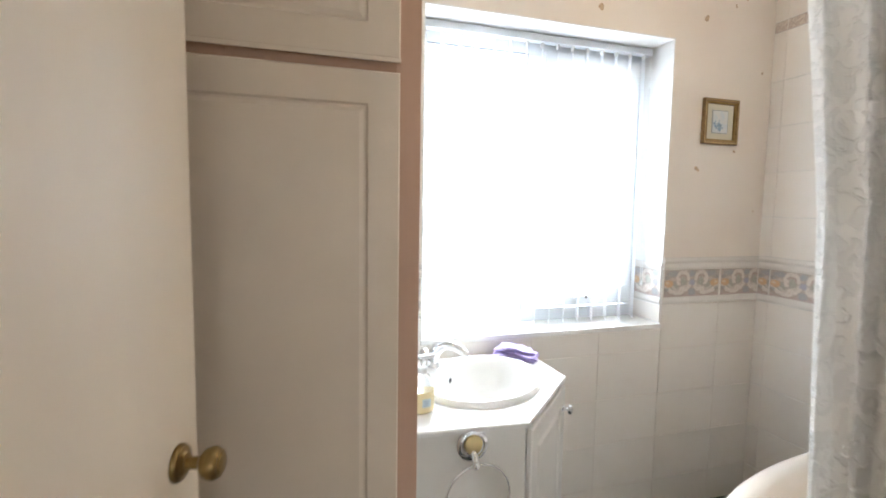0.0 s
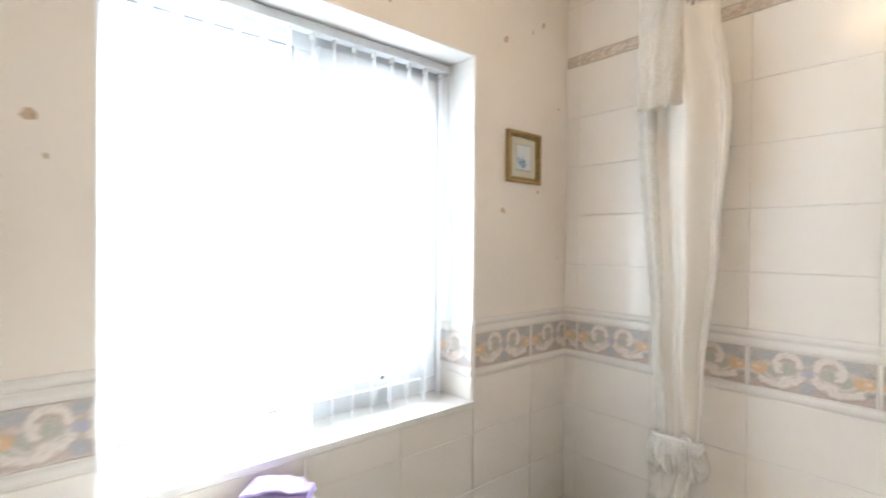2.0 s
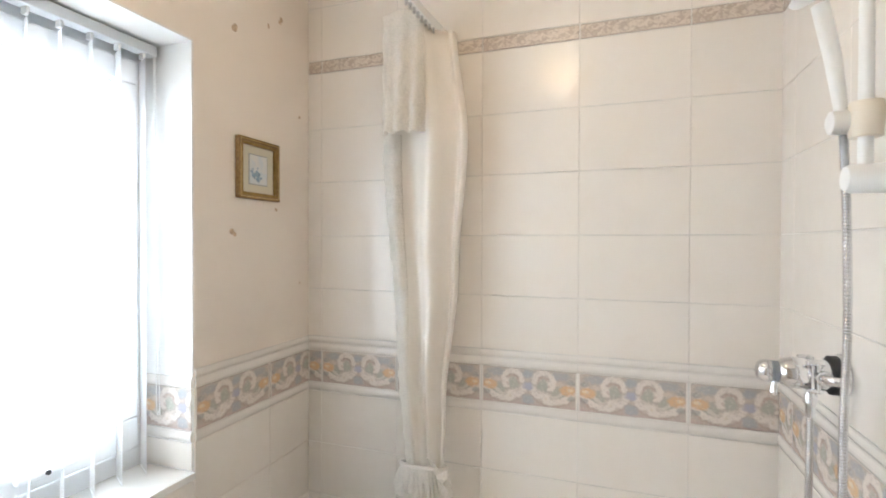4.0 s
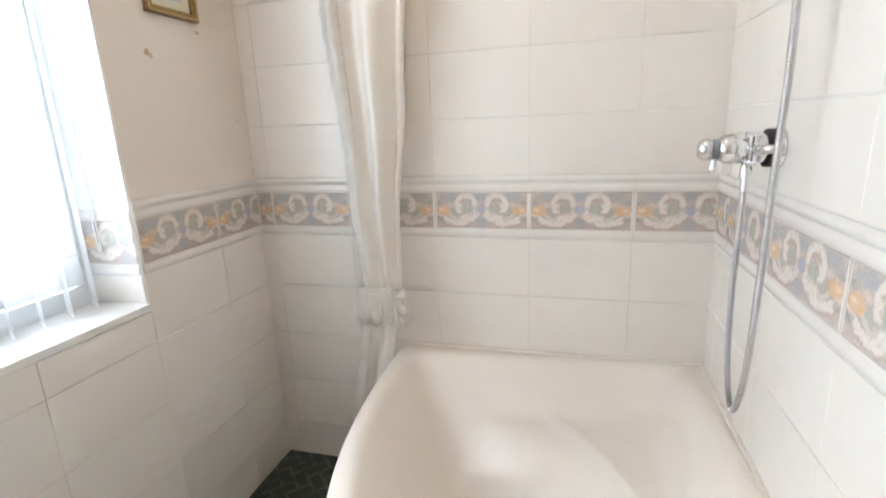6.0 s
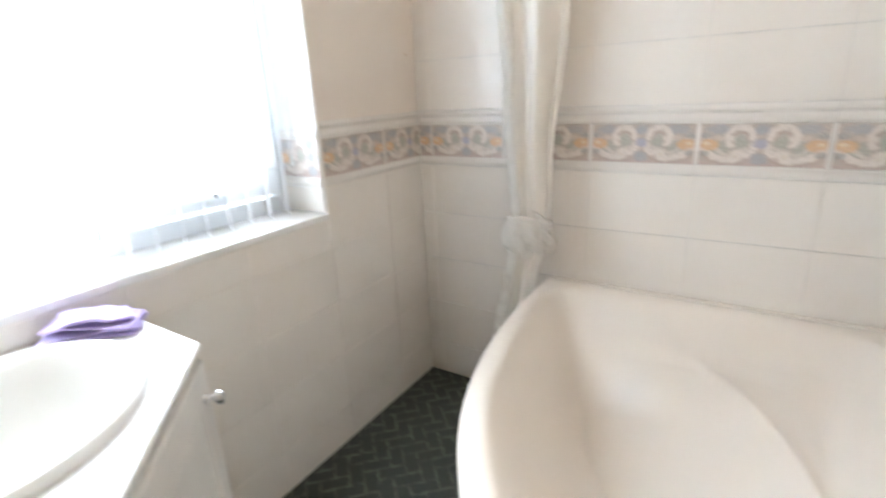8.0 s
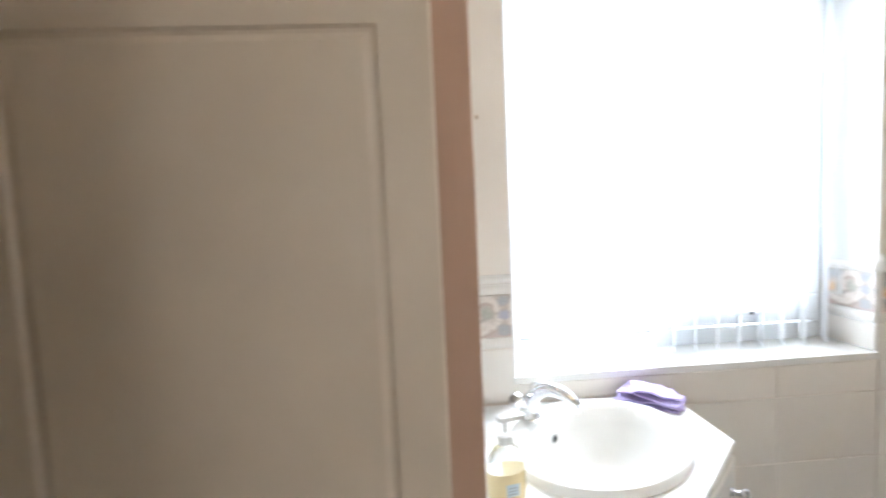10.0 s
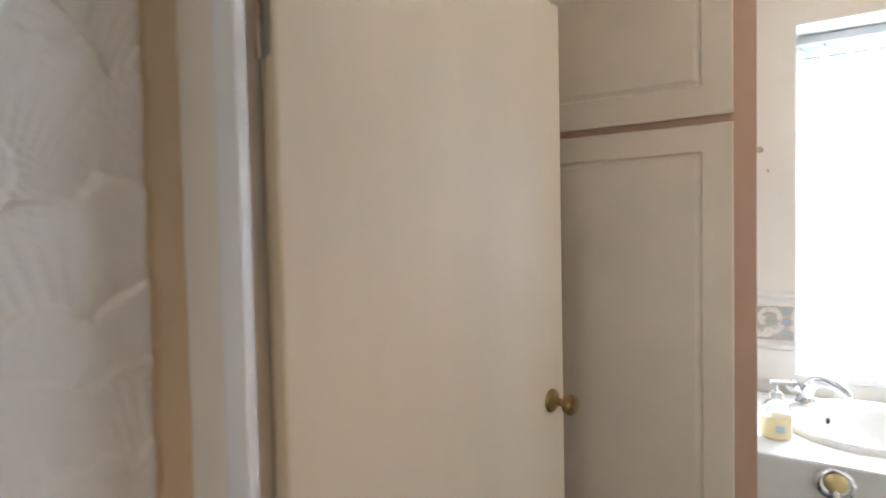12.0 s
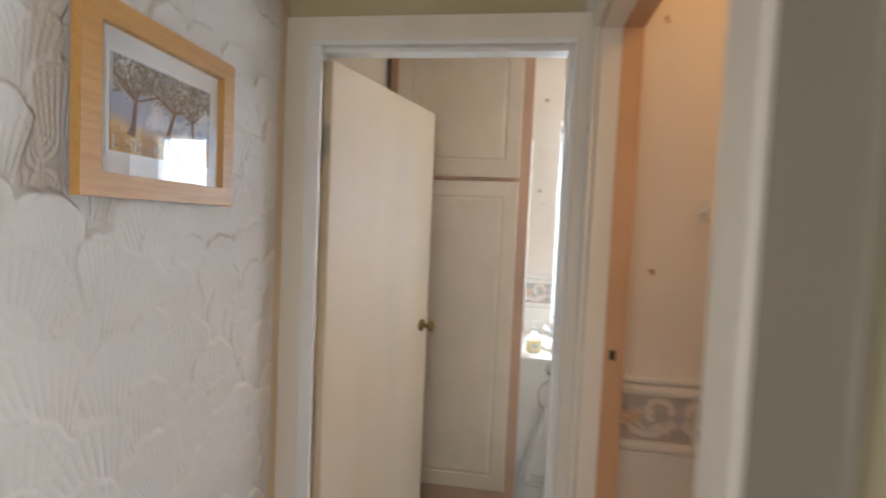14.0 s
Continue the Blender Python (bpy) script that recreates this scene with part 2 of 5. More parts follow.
def sheer(name, col, let_through, weave=900.0, emboss=0.0, leaf_size=23.0):
    """Cloth that passes some light."""
    g = Graph(name)
    p = g.coords()
    c = g.mix(g.math("MULTIPLY", g.noise(p, 9, 4), 0.3), col, tuple(k * 0.86 for k in col))
    h = g.noise(p, weave, 2)
    if emboss:
        x, y, z = g.xyz(p)
        q = g.vec(g.math("MULTIPLY", x, 0.8), g.math("MULTIPLY", y, 1.3), g.math("MULTIPLY", z, 0.95))
        leaf = g.ramp(g.noise(q, leaf_size, 3, 2.2), 0.46, 0.56)
        h = g.math("ADD", g.math("MULTIPLY", h, 0.15), leaf)
        c = g.mix(g.math("MULTIPLY", leaf, min(0.70, emboss * 0.27)), c, tuple(k * 0.80 for k in col))
        n = g.bump(h, min(0.7, emboss * 0.6), 0.003)
    else:
        n = g.bump(h, 0.35, 0.002)
    g.done(c, 0.75 if not emboss else 0.42, n)
    tr = g.t.nodes.new("ShaderNodeBsdfTranslucent")
    g.put(tr.inputs[0], c)
    g.put(tr.inputs["Normal"], n)
    mx = g.t.nodes.new("ShaderNodeMixShader")
    mx.inputs[0].default_value = let_through
    g.t.links.new(g.b.outputs[0], mx.inputs[1])
    g.t.links.new(tr.outputs[0], mx.inputs[2])
    g.t.links.new(mx.outputs[0], g.t.nodes["Material Output"].inputs[0])
    return g.m


def clear(name, col=(1, 1, 1), rough=0.0, ior=1.45):
    g = Graph(name)
    g.done(col, rough)
    g.put(g.b.inputs["Transmission Weight"], 1.0)
    g.put(g.b.inputs["IOR"], ior)
    return g.m


def lit(name, col, power):
    g = Graph(name)
    g.done(col, 0.5)
    g.put(g.b.inputs["Emission Color"], col)
    g.put(g.b.inputs["Emission Strength"], power)
    return g.m


def watercolour(name, sky_a, sky_b, land_a, land_b, level):
    g = Graph(name)
    p = g.coords()
    x, y, z = g.xyz(p)
    h = g.math("ADD", z, g.math("MULTIPLY", g.noise(p, 12, 3), 0.06))
    above = g.mix(g.ramp(g.noise(p, 16, 3, 1.0), 0.4, 0.62), sky_a, sky_b)
    below = g.mix(g.ramp(g.noise(p, 30, 4, 1.0), 0.35, 0.7), land_a, land_b)
    return g.done(g.mix(g.ramp(h, level - 0.01, level + 0.02), below, above), 0.8)


M_TILE = glaze("white_tile", (0.835, 0.78, 0.71))
M_BORDER = border_glaze("scroll_border")
M_TOPBORDER = speckled_glaze("narrow_scroll_border")
M_GROUT = surface("grout", (0.82, 0.785, 0.73), 0.85, 0.12, 9, 200, 0.3)
M_RAIL = glaze("cream_rail_tile", (0.78, 0.735, 0.675))
M_PAPER = papered("peach_wallpaper", (0.83, 0.755, 0.67), (0.80, 0.715, 0.625))
M_MOTIF = surface("wallpaper_motif", (0.72, 0.53, 0.36), 0.8, 0.2, 60, 300)
M_PLASTER = surface("white_plaster", (0.80, 0.77, 0.71), 0.75, 0.05, 3, 140, 0.2)
M_REVEAL = surface("white_reveal_paint", (0.84, 0.82, 0.79), 0.55, 0.04, 4, 120, 0.2)
M_HALLPAPER = surface("embossed_white_wallpaper", (0.785, 0.765, 0.73), 0.62, 0.04, 3, 300, 0.12)
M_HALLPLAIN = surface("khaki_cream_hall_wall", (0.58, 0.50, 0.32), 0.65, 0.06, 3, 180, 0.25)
# gloss whiter than the casing's: daylight on the door lining, put into its colour
M_DAYLITGLOSS = surface("daylit_gloss_paint", (0.87, 0.87, 0.87), 0.25, 0.03, 4, 60, 0.04, stretch=(1, 1, 0.25))
M_GLOSS = surface("cream_gloss_paint", (0.87, 0.81, 0.72), 0.36, 0.05, 4, 60, 0.08, stretch=(1, 1, 0.25))
M_TANSTRIP = surface("tan_corner_paint", (0.82, 0.68, 0.49), 0.5, 0.05, 4, 80, 0.1, stretch=(1, 1, 0.25))
# shade on the board beside the frame, put into a taupe base colour
M_SHADEDBOARD = surface("shaded_board_paint", (0.34, 0.31, 0.25), 0.5, 0.05, 4, 80, 0.1, stretch=(1, 1, 0.25))
M_DOOR = surface("cream_door_paint", (0.87, 0.755, 0.60), 0.44, 0.05, 3, 70, 0.10, stretch=(1, 1, 0.2))
M_UNIT = surface("white_cupboard_door", (0.77, 0.65, 0.52), 0.38, 0.04, 4, 80, 0.08)
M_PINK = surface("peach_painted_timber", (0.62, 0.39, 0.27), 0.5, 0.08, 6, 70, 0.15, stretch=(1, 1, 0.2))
# peach again, brighter and more orange, with the side room's warm light mixed in
M_PINKLIT = surface("lit_peach_gloss_jamb", (0.70, 0.42, 0.24), 0.45, 0.06, 6, 70, 0.12)
M_FLOOR = woven_floor("green_herringbone_vinyl")
M_CARPET = surface("brown_carpet", (0.20, 0.15, 0.11), 0.95, 0.12, 12, 420, 0.9)
M_BATH = surface("ivory_acrylic", (0.82, 0.745, 0.655), 0.30, 0.010, 3, 12, 0.02, coat=0.06)
M_SEAL = surface("aged_sealant", (0.86, 0.79, 0.70), 0.4, 0.04, 9, 120, 0.1)
M_CERAMIC = surface("white_ceramic", (0.84, 0.82, 0.78), 0.10, 0.02, 3, 10, 0.02, coat=0.5)
M_WORKTOP = surface("white_laminate", (0.83, 0.81, 0.78), 0.28, 0.03, 6, 150, 0.05)
M_VANITY = surface("white_vanity_panel", (0.78, 0.75, 0.70), 0.35, 0.04, 5, 90, 0.06)
M_CHROME = surface("chrome", (0.80, 0.81, 0.83), 0.10, 0.04, 30, 80, 0.03, metal=1.0)
M_STEEL = surface("steel_hose", (0.66, 0.66, 0.67), 0.24, 0.05, 40, 120, 0.05, metal=1.0)
M_BRASS = surface("aged_brass", (0.42, 0.29, 0.12), 0.30, 0.18, 50, 140, 0.15, metal=1.0)
M_GOLDINLAY = surface("gold_inlay", (0.72, 0.56, 0.28), 0.3, 0.06, 30, 90, 0.05, metal=1.0)
M_DARK = surface("dark_rubber_and_holes", (0.03, 0.03, 0.035), 0.6, 0.1)
M_UPVC = surface("white_upvc", (0.91, 0.93, 0.95), 0.30, 0.02, 5, 80, 0.04)
M_GREYSEAL = surface("grey_gasket", (0.32, 0.34, 0.36), 0.6, 0.06)
M_LEAD = surface("lead_strip", (0.30, 0.31, 0.33), 0.45, 0.1, 20, 90, 0.1, metal=0.6)
M_GLASS = clear("window_glass")
M_PICGLASS = clear("picture_glass")
M_SLAT = sheer("white_blind_fabric", (0.95, 0.965, 0.98), 0.70)
M_HEADRAIL = surface("white_aluminium", (0.72, 0.73, 0.74), 0.4, 0.04)
M_CURTAIN = sheer("ivory_curtain_cloth", (0.99, 0.95, 0.89), 0.45, 900, 0.12, 34)
M_LACE = sheer("ivory_lace", (0.98, 0.94, 0.875), 0.50, 240, 1.2, 75)
M_SATIN = sheer("embossed_satin", (0.98, 0.955, 0.92), 0.60, 700, 1.1, 30)
M_GOLD = wood("gilt_wood", (0.34, 0.21, 0.08), (0.18, 0.10, 0.035), "x")
M_PINE = wood("pine_frame_wood", (0.62, 0.345, 0.105), (0.55, 0.29, 0.085), "x")
M_MAT = surface("grey_white_mount", (0.78, 0.76, 0.74), 0.85, 0.03)
M_MATWHITE = surface("white_mount", (0.80, 0.79, 0.77), 0.85, 0.02)
M_MATCREAM = surface("cream_mount", (0.66, 0.62, 0.50), 0.85, 0.03)
M_SKETCH = watercolour("pale_blue_sketch", (0.72, 0.72, 0.70), (0.62, 0.68, 0.72), (0.70, 0.68, 0.66), (0.60, 0.66, 0.72), -0.02)
M_SKETCHBLUE = surface("blue_wash", (0.36, 0.50, 0.66), 0.85, 0.2, 60, 200)
M_LANDSCAPE = watercolour("autumn_wash", (0.33, 0.35, 0.47), (0.66, 0.64, 0.64), (0.50, 0.27, 0.09), (0.66, 0.46, 0.22), -0.005)
M_TRUNK = surface("brown_wash", (0.26, 0.14, 0.085), 0.85, 0.2, 60, 200)
M_SCRUB = surface("russet_wash", (0.34, 0.19, 0.09), 0.85, 0.2, 60, 200)
M_LEAFWASH = surface("olive_wash", (0.27, 0.22, 0.12), 0.85, 0.25, 60, 200)
M_LEAFGREY = surface("grey_olive_wash", (0.46, 0.42, 0.36), 0.85, 0.25, 60, 200)
M_POST = surface("pale_wash", (0.55, 0.52, 0.48), 0.85, 0.1)
M_MIRROR = surface("mirror_silver", (0.90, 0.92, 0.92), 0.02, 0.0, 1, 1, 0.0, metal=1.0)
M_CLOTH = sheer("lilac_cloth", (0.58, 0.48, 0.80), 0.08, 500)
M_TOWEL = sheer("white_terry", (0.78, 0.74, 0.70), 0.06, 600)
M_TOWELSTRIPE = surface("towel_stripe", (0.55, 0.50, 0.45), 0.9, 0.1)
M_SOAP = surface("yellow_soap", (0.88, 0.73, 0.42), 0.25, 0.03, 5, 60, 0.02, coat=0.3)
M_BOTTLE = clear("clear_plastic", (0.94, 0.96, 0.95), 0.22, 1.18)
M_LABELBLUE = surface("pale_blue_print", (0.58, 0.66, 0.70), 0.5, 0.03)
M_LABELDARK = surface("grey_print", (0.40, 0.44, 0.46), 0.5, 0.03)
M_PLASTIC = surface("white_plastic", (0.80, 0.79, 0.76), 0.35, 0.03)
M_CREAMPLASTIC = surface("cream_plastic", (0.74, 0.66, 0.54), 0.35, 0.04)
M_OPAL = lit("opal_lamp_glass", (1.0, 0.86, 0.62), 3.0)
M_BACKDROP = lit("overcast_distance", (0.90, 0.96, 1.0), 3.0)
M_GRASS = surface("lawn", (0.06, 0.09, 0.035), 0.9, 0.2, 2, 60, 0.6)

# ---------------------------------------------------------------- mesh helpers


def mesh_of(name, bm, material, smooth=False):
    me = bpy.data.meshes.new(name)
    bmesh.ops.recalc_face_normals(bm, faces=bm.faces)
    bm.to_mesh(me)
    bm.free()
    me.materials.append(material)
    if smooth:
        me.polygons.foreach_set("use_smooth", [True] * len(me.polygons))
        me.set_sharp_from_angle(angle=radians(38))
    return me


def thing(name, label, category, at=(0, 0, 0), turn=0.0, group="", kind=""):
    ob = new(name)
    ob.matrix_world = pose(*at, 0, 0, turn)
    ob.empty_display_size = 0.05
    return tagged(ob, label, category, group, kind)


def part(name, bm, material, parent=None, label="", smooth=False):
    ob = new(name, mesh_of(name, bm, material, smooth))
    if parent is not None:
        ob.parent = parent
    return tagged(ob, label) if label else ob


def box(bm, x0, x1, y0, y1, z0, z1, bevel=0.0):
    vs = [bm.verts.new((x, y, z)) for x in (x0, x1) for y in (y0, y1) for z in (z0, z1)]
    fs = [bm.faces.new([vs[i] for i in f]) for f in ((0, 1, 3, 2), (4, 6, 7, 5), (0, 4, 5, 1), (2, 3, 7, 6), (0, 2, 6, 4), (1, 5, 7, 3))]
    if bevel:
        es = {e for f in fs for e in f.edges}
        bmesh.ops.bevel(bm, geom=list(es), offset=bevel, segments=2, affect="EDGES", profile=0.6)
    return bm


def boxed(*b, bevel=0.0):
    return box(bmesh.new(), *b, bevel=bevel)


def boxes(rows, bevel=0.0):
    bm = bmesh.new()
    for b in rows:
        box(bm, *b, bevel=bevel)
    return bm


def lathe(profile, steps=28, axis="z", at=(0, 0, 0), bm=None, caps=True):
    """Turns (radius, height) pairs about an axis."""
    bm = bm or bmesh.new()
    rings = []
    for r, h in profile:
        ring = []
        for i in range(steps):
            a = 2 * math.pi * i / steps
            c, s = r * math.cos(a), r * math.sin(a)
            p = {"z": (c, s, h), "y": (c, h, s), "x": (h, c, s)}[axis]
            ring.append(bm.verts.new([p[k] + at[k] for k in range(3)]))
        rings.append(ring)
    for a, b in zip(rings, rings[1:]):
        for i in range(steps):
            j = (i + 1) % steps
            bm.faces.new((a[i], a[j], b[j], b[i]))
    if caps:
        bm.faces.new(rings[0])
        bm.faces.new(rings[-1])
    return bm


def tube(points, radius, sides=10, bm=None, closed=False, ribs=0.0):
    """A round tube along points; radius may be a list."""
    bm = bm or bmesh.new()
    pts = [Vector(p) for p in points]
    n = len(pts)
    rad = radius if isinstance(radius, (list, tuple)) else [radius] * n
    up, rings = None, []
    for i, p in enumerate(pts):
        d = (pts[(i + 1) % n] - pts[i - 1]) if closed or 0 < i < n - 1 else (pts[1] - pts[0] if i == 0 else pts[-1] - pts[-2])
        d.normalize()
        if up is None:
            up = d.orthogonal().normalized()
        up = (up - d * up.dot(d)).normalized()
        side = d.cross(up)
        r = rad[i] * (1 + (ribs if i % 2 else 0))
        rings.append([bm.verts.new(p + r * (math.cos(a) * up + math.sin(a) * side)) for a in (2 * math.pi * k / sides for k in range(sides))])
    pairs = list(zip(rings, rings[1:])) + ([(rings[-1], rings[0])] if closed else [])
    for a, b in pairs:
        for k in range(sides):
            j = (k + 1) % sides
            bm.faces.new((a[k], a[j], b[j], b[k]))
    if not closed:
        bm.faces.new(rings[0])
        bm.faces.new(rings[-1])
    return bm


def spline(keys, steps=12):
    """A smooth line through key points."""
    k = [Vector(p) for p in keys]
    k = [2 * k[0] - k[1]] + k + [2 * k[-1] - k[-2]]
    out = []
    for a, b, c, d in zip(k, k[1:], k[2:], k[3:]):
        for i in range(steps):
            t = i / steps
            out.append(0.5 * (2 * b + (c - a) * t + (2 * a - 5 * b + 4 * c - d) * t * t + (3 * b - a - 3 * c + d) * t ** 3))
    return out + [k[-2]]


def prism(outline, z0, z1, bevel=0.0):
    bm = bmesh.new()
    lo = [bm.verts.new((x, y, z0)) for x, y in outline]
    hi = [bm.verts.new((x, y, z1)) for x, y in outline]
    n = len(outline)
    for i in range(n):
        j = (i + 1) % n
        bm.faces.new((lo[i], lo[j], hi[j], hi[i]))
    bm.faces.new(lo)
    top = bm.faces.new(hi)
    if bevel:
        bmesh.ops.bevel(bm, geom=list(top.edges), offset=bevel, segments=3, affect="EDGES")
    return bm


def grid(nu, nv, fn):
    """A sheet of points fn(u, v), u and v from 0 to 1."""
    bm = bmesh.new()
    rows = [[bm.verts.new(fn(i / nu, j / nv)) for j in range(nv + 1)] for i in range(nu + 1)]
    for a, b in zip(rows, rows[1:]):
        for j in range(nv):
            bm.faces.new((a[j], b[j], b[j + 1], a[j + 1]))
    return bm


def thick(ob, t):
    s = ob.modifiers.new("thickness", "SOLIDIFY")
    s.thickness, s.offset = t, 0
    return ob


def panel_door(x0, x1, z0, z1, y, depth, inset, groove=0.012):
    """A cupboard front that faces -y, with a routed frame round a raised field."""
    bm = bmesh.new()
    rings = []
    for d, h in ((0.0, depth), (0.0, 0.004), (0.004, 0.0), (inset, 0.0), (inset + groove * 0.35, 0.006), (inset + groove * 0.8, 0.006),
                 (inset + groove * 1.6, 0.002), (inset + groove * 2.2, 0.002)):
        rings.append([bm.verts.new(p) for p in ((x0 + d, y + h, z0 + d), (x1 - d, y + h, z0 + d), (x1 - d, y + h, z1 - d), (x0 + d, y + h, z1 - d))])
    for a, b in zip(rings, rings[1:]):
        for i in range(4):
            j = (i + 1) % 4
            bm.faces.new((a[i], a[j], b[j], b[i]))
    bm.faces.new(rings[0])
    bm.faces.new(rings[-1])
    return bm


def smooth01(v):
    v = max(0.0, min(1.0, v))
    return v * v * (3 - 2 * v)


def structure(name, bm, material, label, category, smooth=False):
    ob = part(name, bm, material, None, "", smooth)
    return tagged(ob, label, category, kind="structure")

# ---------------------------------------------------------------- the building
structure("floor", boxed(XW - 0.1, XE + 0.1, YD, YN + 0.1, -0.1, 0.0), M_FLOOR, "dark green vinyl floor with lighter herringbone lattice", "floor")
structure("floor_hall", boxed(XWH - 0.1, XEH + 1.4, YB - 0.1, YD - 0.002, -0.1, 0.0), M_CARPET, "brown carpeted floor of the narrow hall", "floor")
structure("ceiling", boxed(XW - 0.1, XE + 0.1, YD + 0.002, YN + 0.1, TOP, TOP + 0.1), M_PLASTER, "plain white plaster bathroom ceiling", "ceiling")
structure("ceiling_hall", boxed(XWH - 0.1, XEH + 1.4, YB - 0.1, YD, TOP, TOP + 0.1), M_PLASTER, "plain white plaster hall ceiling", "ceiling")
wall_north = structure("wall_north", boxes((
    (XW - 0.1, WX0, YN, YN + 0.28, 0, TOP), (WX1, XE + 0.1, YN, YN + 0.28, 0, TOP),
    (WX0, WX1, YN, YN + 0.28, 0, WZ0), (WX0, WX1, YN, YN + 0.28, WZ1, TOP))), M_PAPER, "peach wallpapered window wall with small brown motifs", "wall")
wall_east = structure("wall_east", boxed(XE, XE + 0.1, YS - 0.1, YN, 0, TOP), M_GROUT, "fully tiled white end wall above the bath", "wall")
wall_south = structure("wall_south", boxed(DX1 + 0.03, XE, YD, YS, 0, TOP), M_GROUT, "fully tiled white shower wall", "wall")
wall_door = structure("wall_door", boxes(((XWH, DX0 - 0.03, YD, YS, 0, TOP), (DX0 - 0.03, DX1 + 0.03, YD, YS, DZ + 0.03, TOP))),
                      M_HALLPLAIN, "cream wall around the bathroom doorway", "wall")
structure("wall_west", boxed(XW - 0.1, XW, YS, YN, 0, TOP), M_PAPER, "peach wallpapered wall beside the tall cupboard", "wall")
structure("wall_hall_west", boxed(XWH - 0.1, XWH - 0.004, YB, YD, 0, TOP), M_HALLPAPER, "white embossed wallpaper wall of the hall", "wall")
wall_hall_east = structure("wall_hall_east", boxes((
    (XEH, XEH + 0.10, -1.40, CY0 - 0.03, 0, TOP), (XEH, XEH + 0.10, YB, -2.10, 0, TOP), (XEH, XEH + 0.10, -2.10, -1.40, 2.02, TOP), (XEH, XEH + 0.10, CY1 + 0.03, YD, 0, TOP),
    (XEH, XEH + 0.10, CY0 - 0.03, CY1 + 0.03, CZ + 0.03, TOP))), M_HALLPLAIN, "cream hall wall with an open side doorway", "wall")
# end opening is made up, out of view, round the fill lamp
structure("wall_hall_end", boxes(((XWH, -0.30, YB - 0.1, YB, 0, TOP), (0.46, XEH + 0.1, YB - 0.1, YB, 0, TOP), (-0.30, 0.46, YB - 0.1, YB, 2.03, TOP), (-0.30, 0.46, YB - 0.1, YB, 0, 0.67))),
          M_HALLPLAIN, "cream end wall of the hall with an added, unseen opening", "wall")
structure("wall_room_beyond", boxed(XEH + 0.9, XEH + 1.0, -2.4, -1.1, 0, TOP), M_PLASTER, "white wall of the bright room beyond", "wall")
wall_closet = structure("wall_closet_north", boxed(XEH + 0.10, XEH + 1.4, 0.16, YD - 0.002, 0, TOP), M_PAPER, "peach wallpapered wall of the small side room", "wall")
structure("wall_closet_east", boxed(XEH + 1.3, XEH + 1.4, -1.0, 0.16, 0, TOP), M_PAPER, "peach wallpapered end of the side room", "wall")
structure("wall_closet_south", boxed(XEH + 0.10, XEH + 1.4, -1.1, -1.0, 0, TOP), M_PAPER, "peach wallpapered side of the side room", "wall")

# embossed wallpaper: overlapping fans with radiating ribs, in real relief
rng = np.random.default_rng(4)
step = 0.0025
ys, zs = np.arange(-1.25, 0.106, step), np.arange(0.62, 2.12, step)
gy, gz = np.meshgrid(ys, zs, indexing="ij")
relief = 0.0022 + 0.0004 * np.sin(gy * 900 + 3 * np.sin(gz * 14))
row_h = 0.075
for r in range(int(1.75 / row_h), -4, -1):
    for c in range(-2, 17):
        by = -1.25 + (c + 0.5 * (r % 2)) * 0.112 + rng.uniform(-0.035, 0.035)
        bz = 0.56 + r * row_h + rng.uniform(-0.030, 0.030)
        lean, tall, spread = rng.uniform(-0.35, 0.35), rng.uniform(0.18, 0.28), rng.uniform(0.22, 0.42)
        i0, i1 = np.searchsorted(ys, (by - 0.24, by + 0.24))
        j0, j1 = np.searchsorted(zs, (bz - 0.01, bz + 0.34))
        if i1 <= i0 or j1 <= j0:
            continue
        py, pz = gy[i0:i1, j0:j1] - by, gz[i0:i1, j0:j1] - bz + 0.05
        away = np.hypot(py, pz)
        # each fan opens from a foot below it; its ribs bend outwards as they rise
        turn_out = np.arctan2(py, pz) - lean * (0.4 + away * 2.0)
        u = turn_out / (spread * (0.75 + 1.1 * away))
        crown = (tall + 0.05) * (1.0 - 0.20 * np.abs(u) ** 2.4 + 0.022 * np.abs(np.sin(u * 6.5 + c)))
        f = away / crown
        inside = (np.abs(u) < 1) & (f < 1) & (pz > 0)
        n = 15 + 10 * rng.random()
        comb = np.abs(np.sin(u * n + 0.8 * np.sin(4 * f + r) + rng.uniform(0, 3)))
        ribs = -0.0024 * (1 - comb) ** 2.2 * np.clip(1.9 - 1.9 * f, 0.10, 1) * np.clip(f * 3, 0, 1)
        swell = 0.0008 + 0.0048 * np.clip(f, 0, 1) ** 1.5 + 0.0010 * np.clip(1 - u * u, 0, 1)
        soft = np.clip((1 - np.abs(u)) * 6, 0, 1) * np.clip((1 - f) * 26, 0, 1)
        soft = soft * soft * (3 - 2 * soft)
        fuzz = rng.normal(0, 0.00028, f.shape) * np.clip(f * 3 - 1.9, 0, 1)
        patch = relief[i0:i1, j0:j1]
        patch[inside] = (patch * (1 - soft) + (swell + ribs + fuzz) * soft)[inside]
relief += rng.normal(0, 0.00005, relief.shape)
for axis in (0, 1):
    relief = 0.7 * relief + 0.15 * (np.roll(relief, 1, axis) + np.roll(relief, -1, axis))
nu, nv = relief.shape
co = np.stack([XWH + relief * 2.35, gy, gz], -1).reshape(-1, 3)
idx = np.arange(nu * nv).reshape(nu, nv)
quads = np.stack([idx[:-1, :-1], idx[1:, :-1], idx[1:, 1:], idx[:-1, 1:]], -1).reshape(-1, 4)
me = bpy.data.meshes.new("embossed_paper")
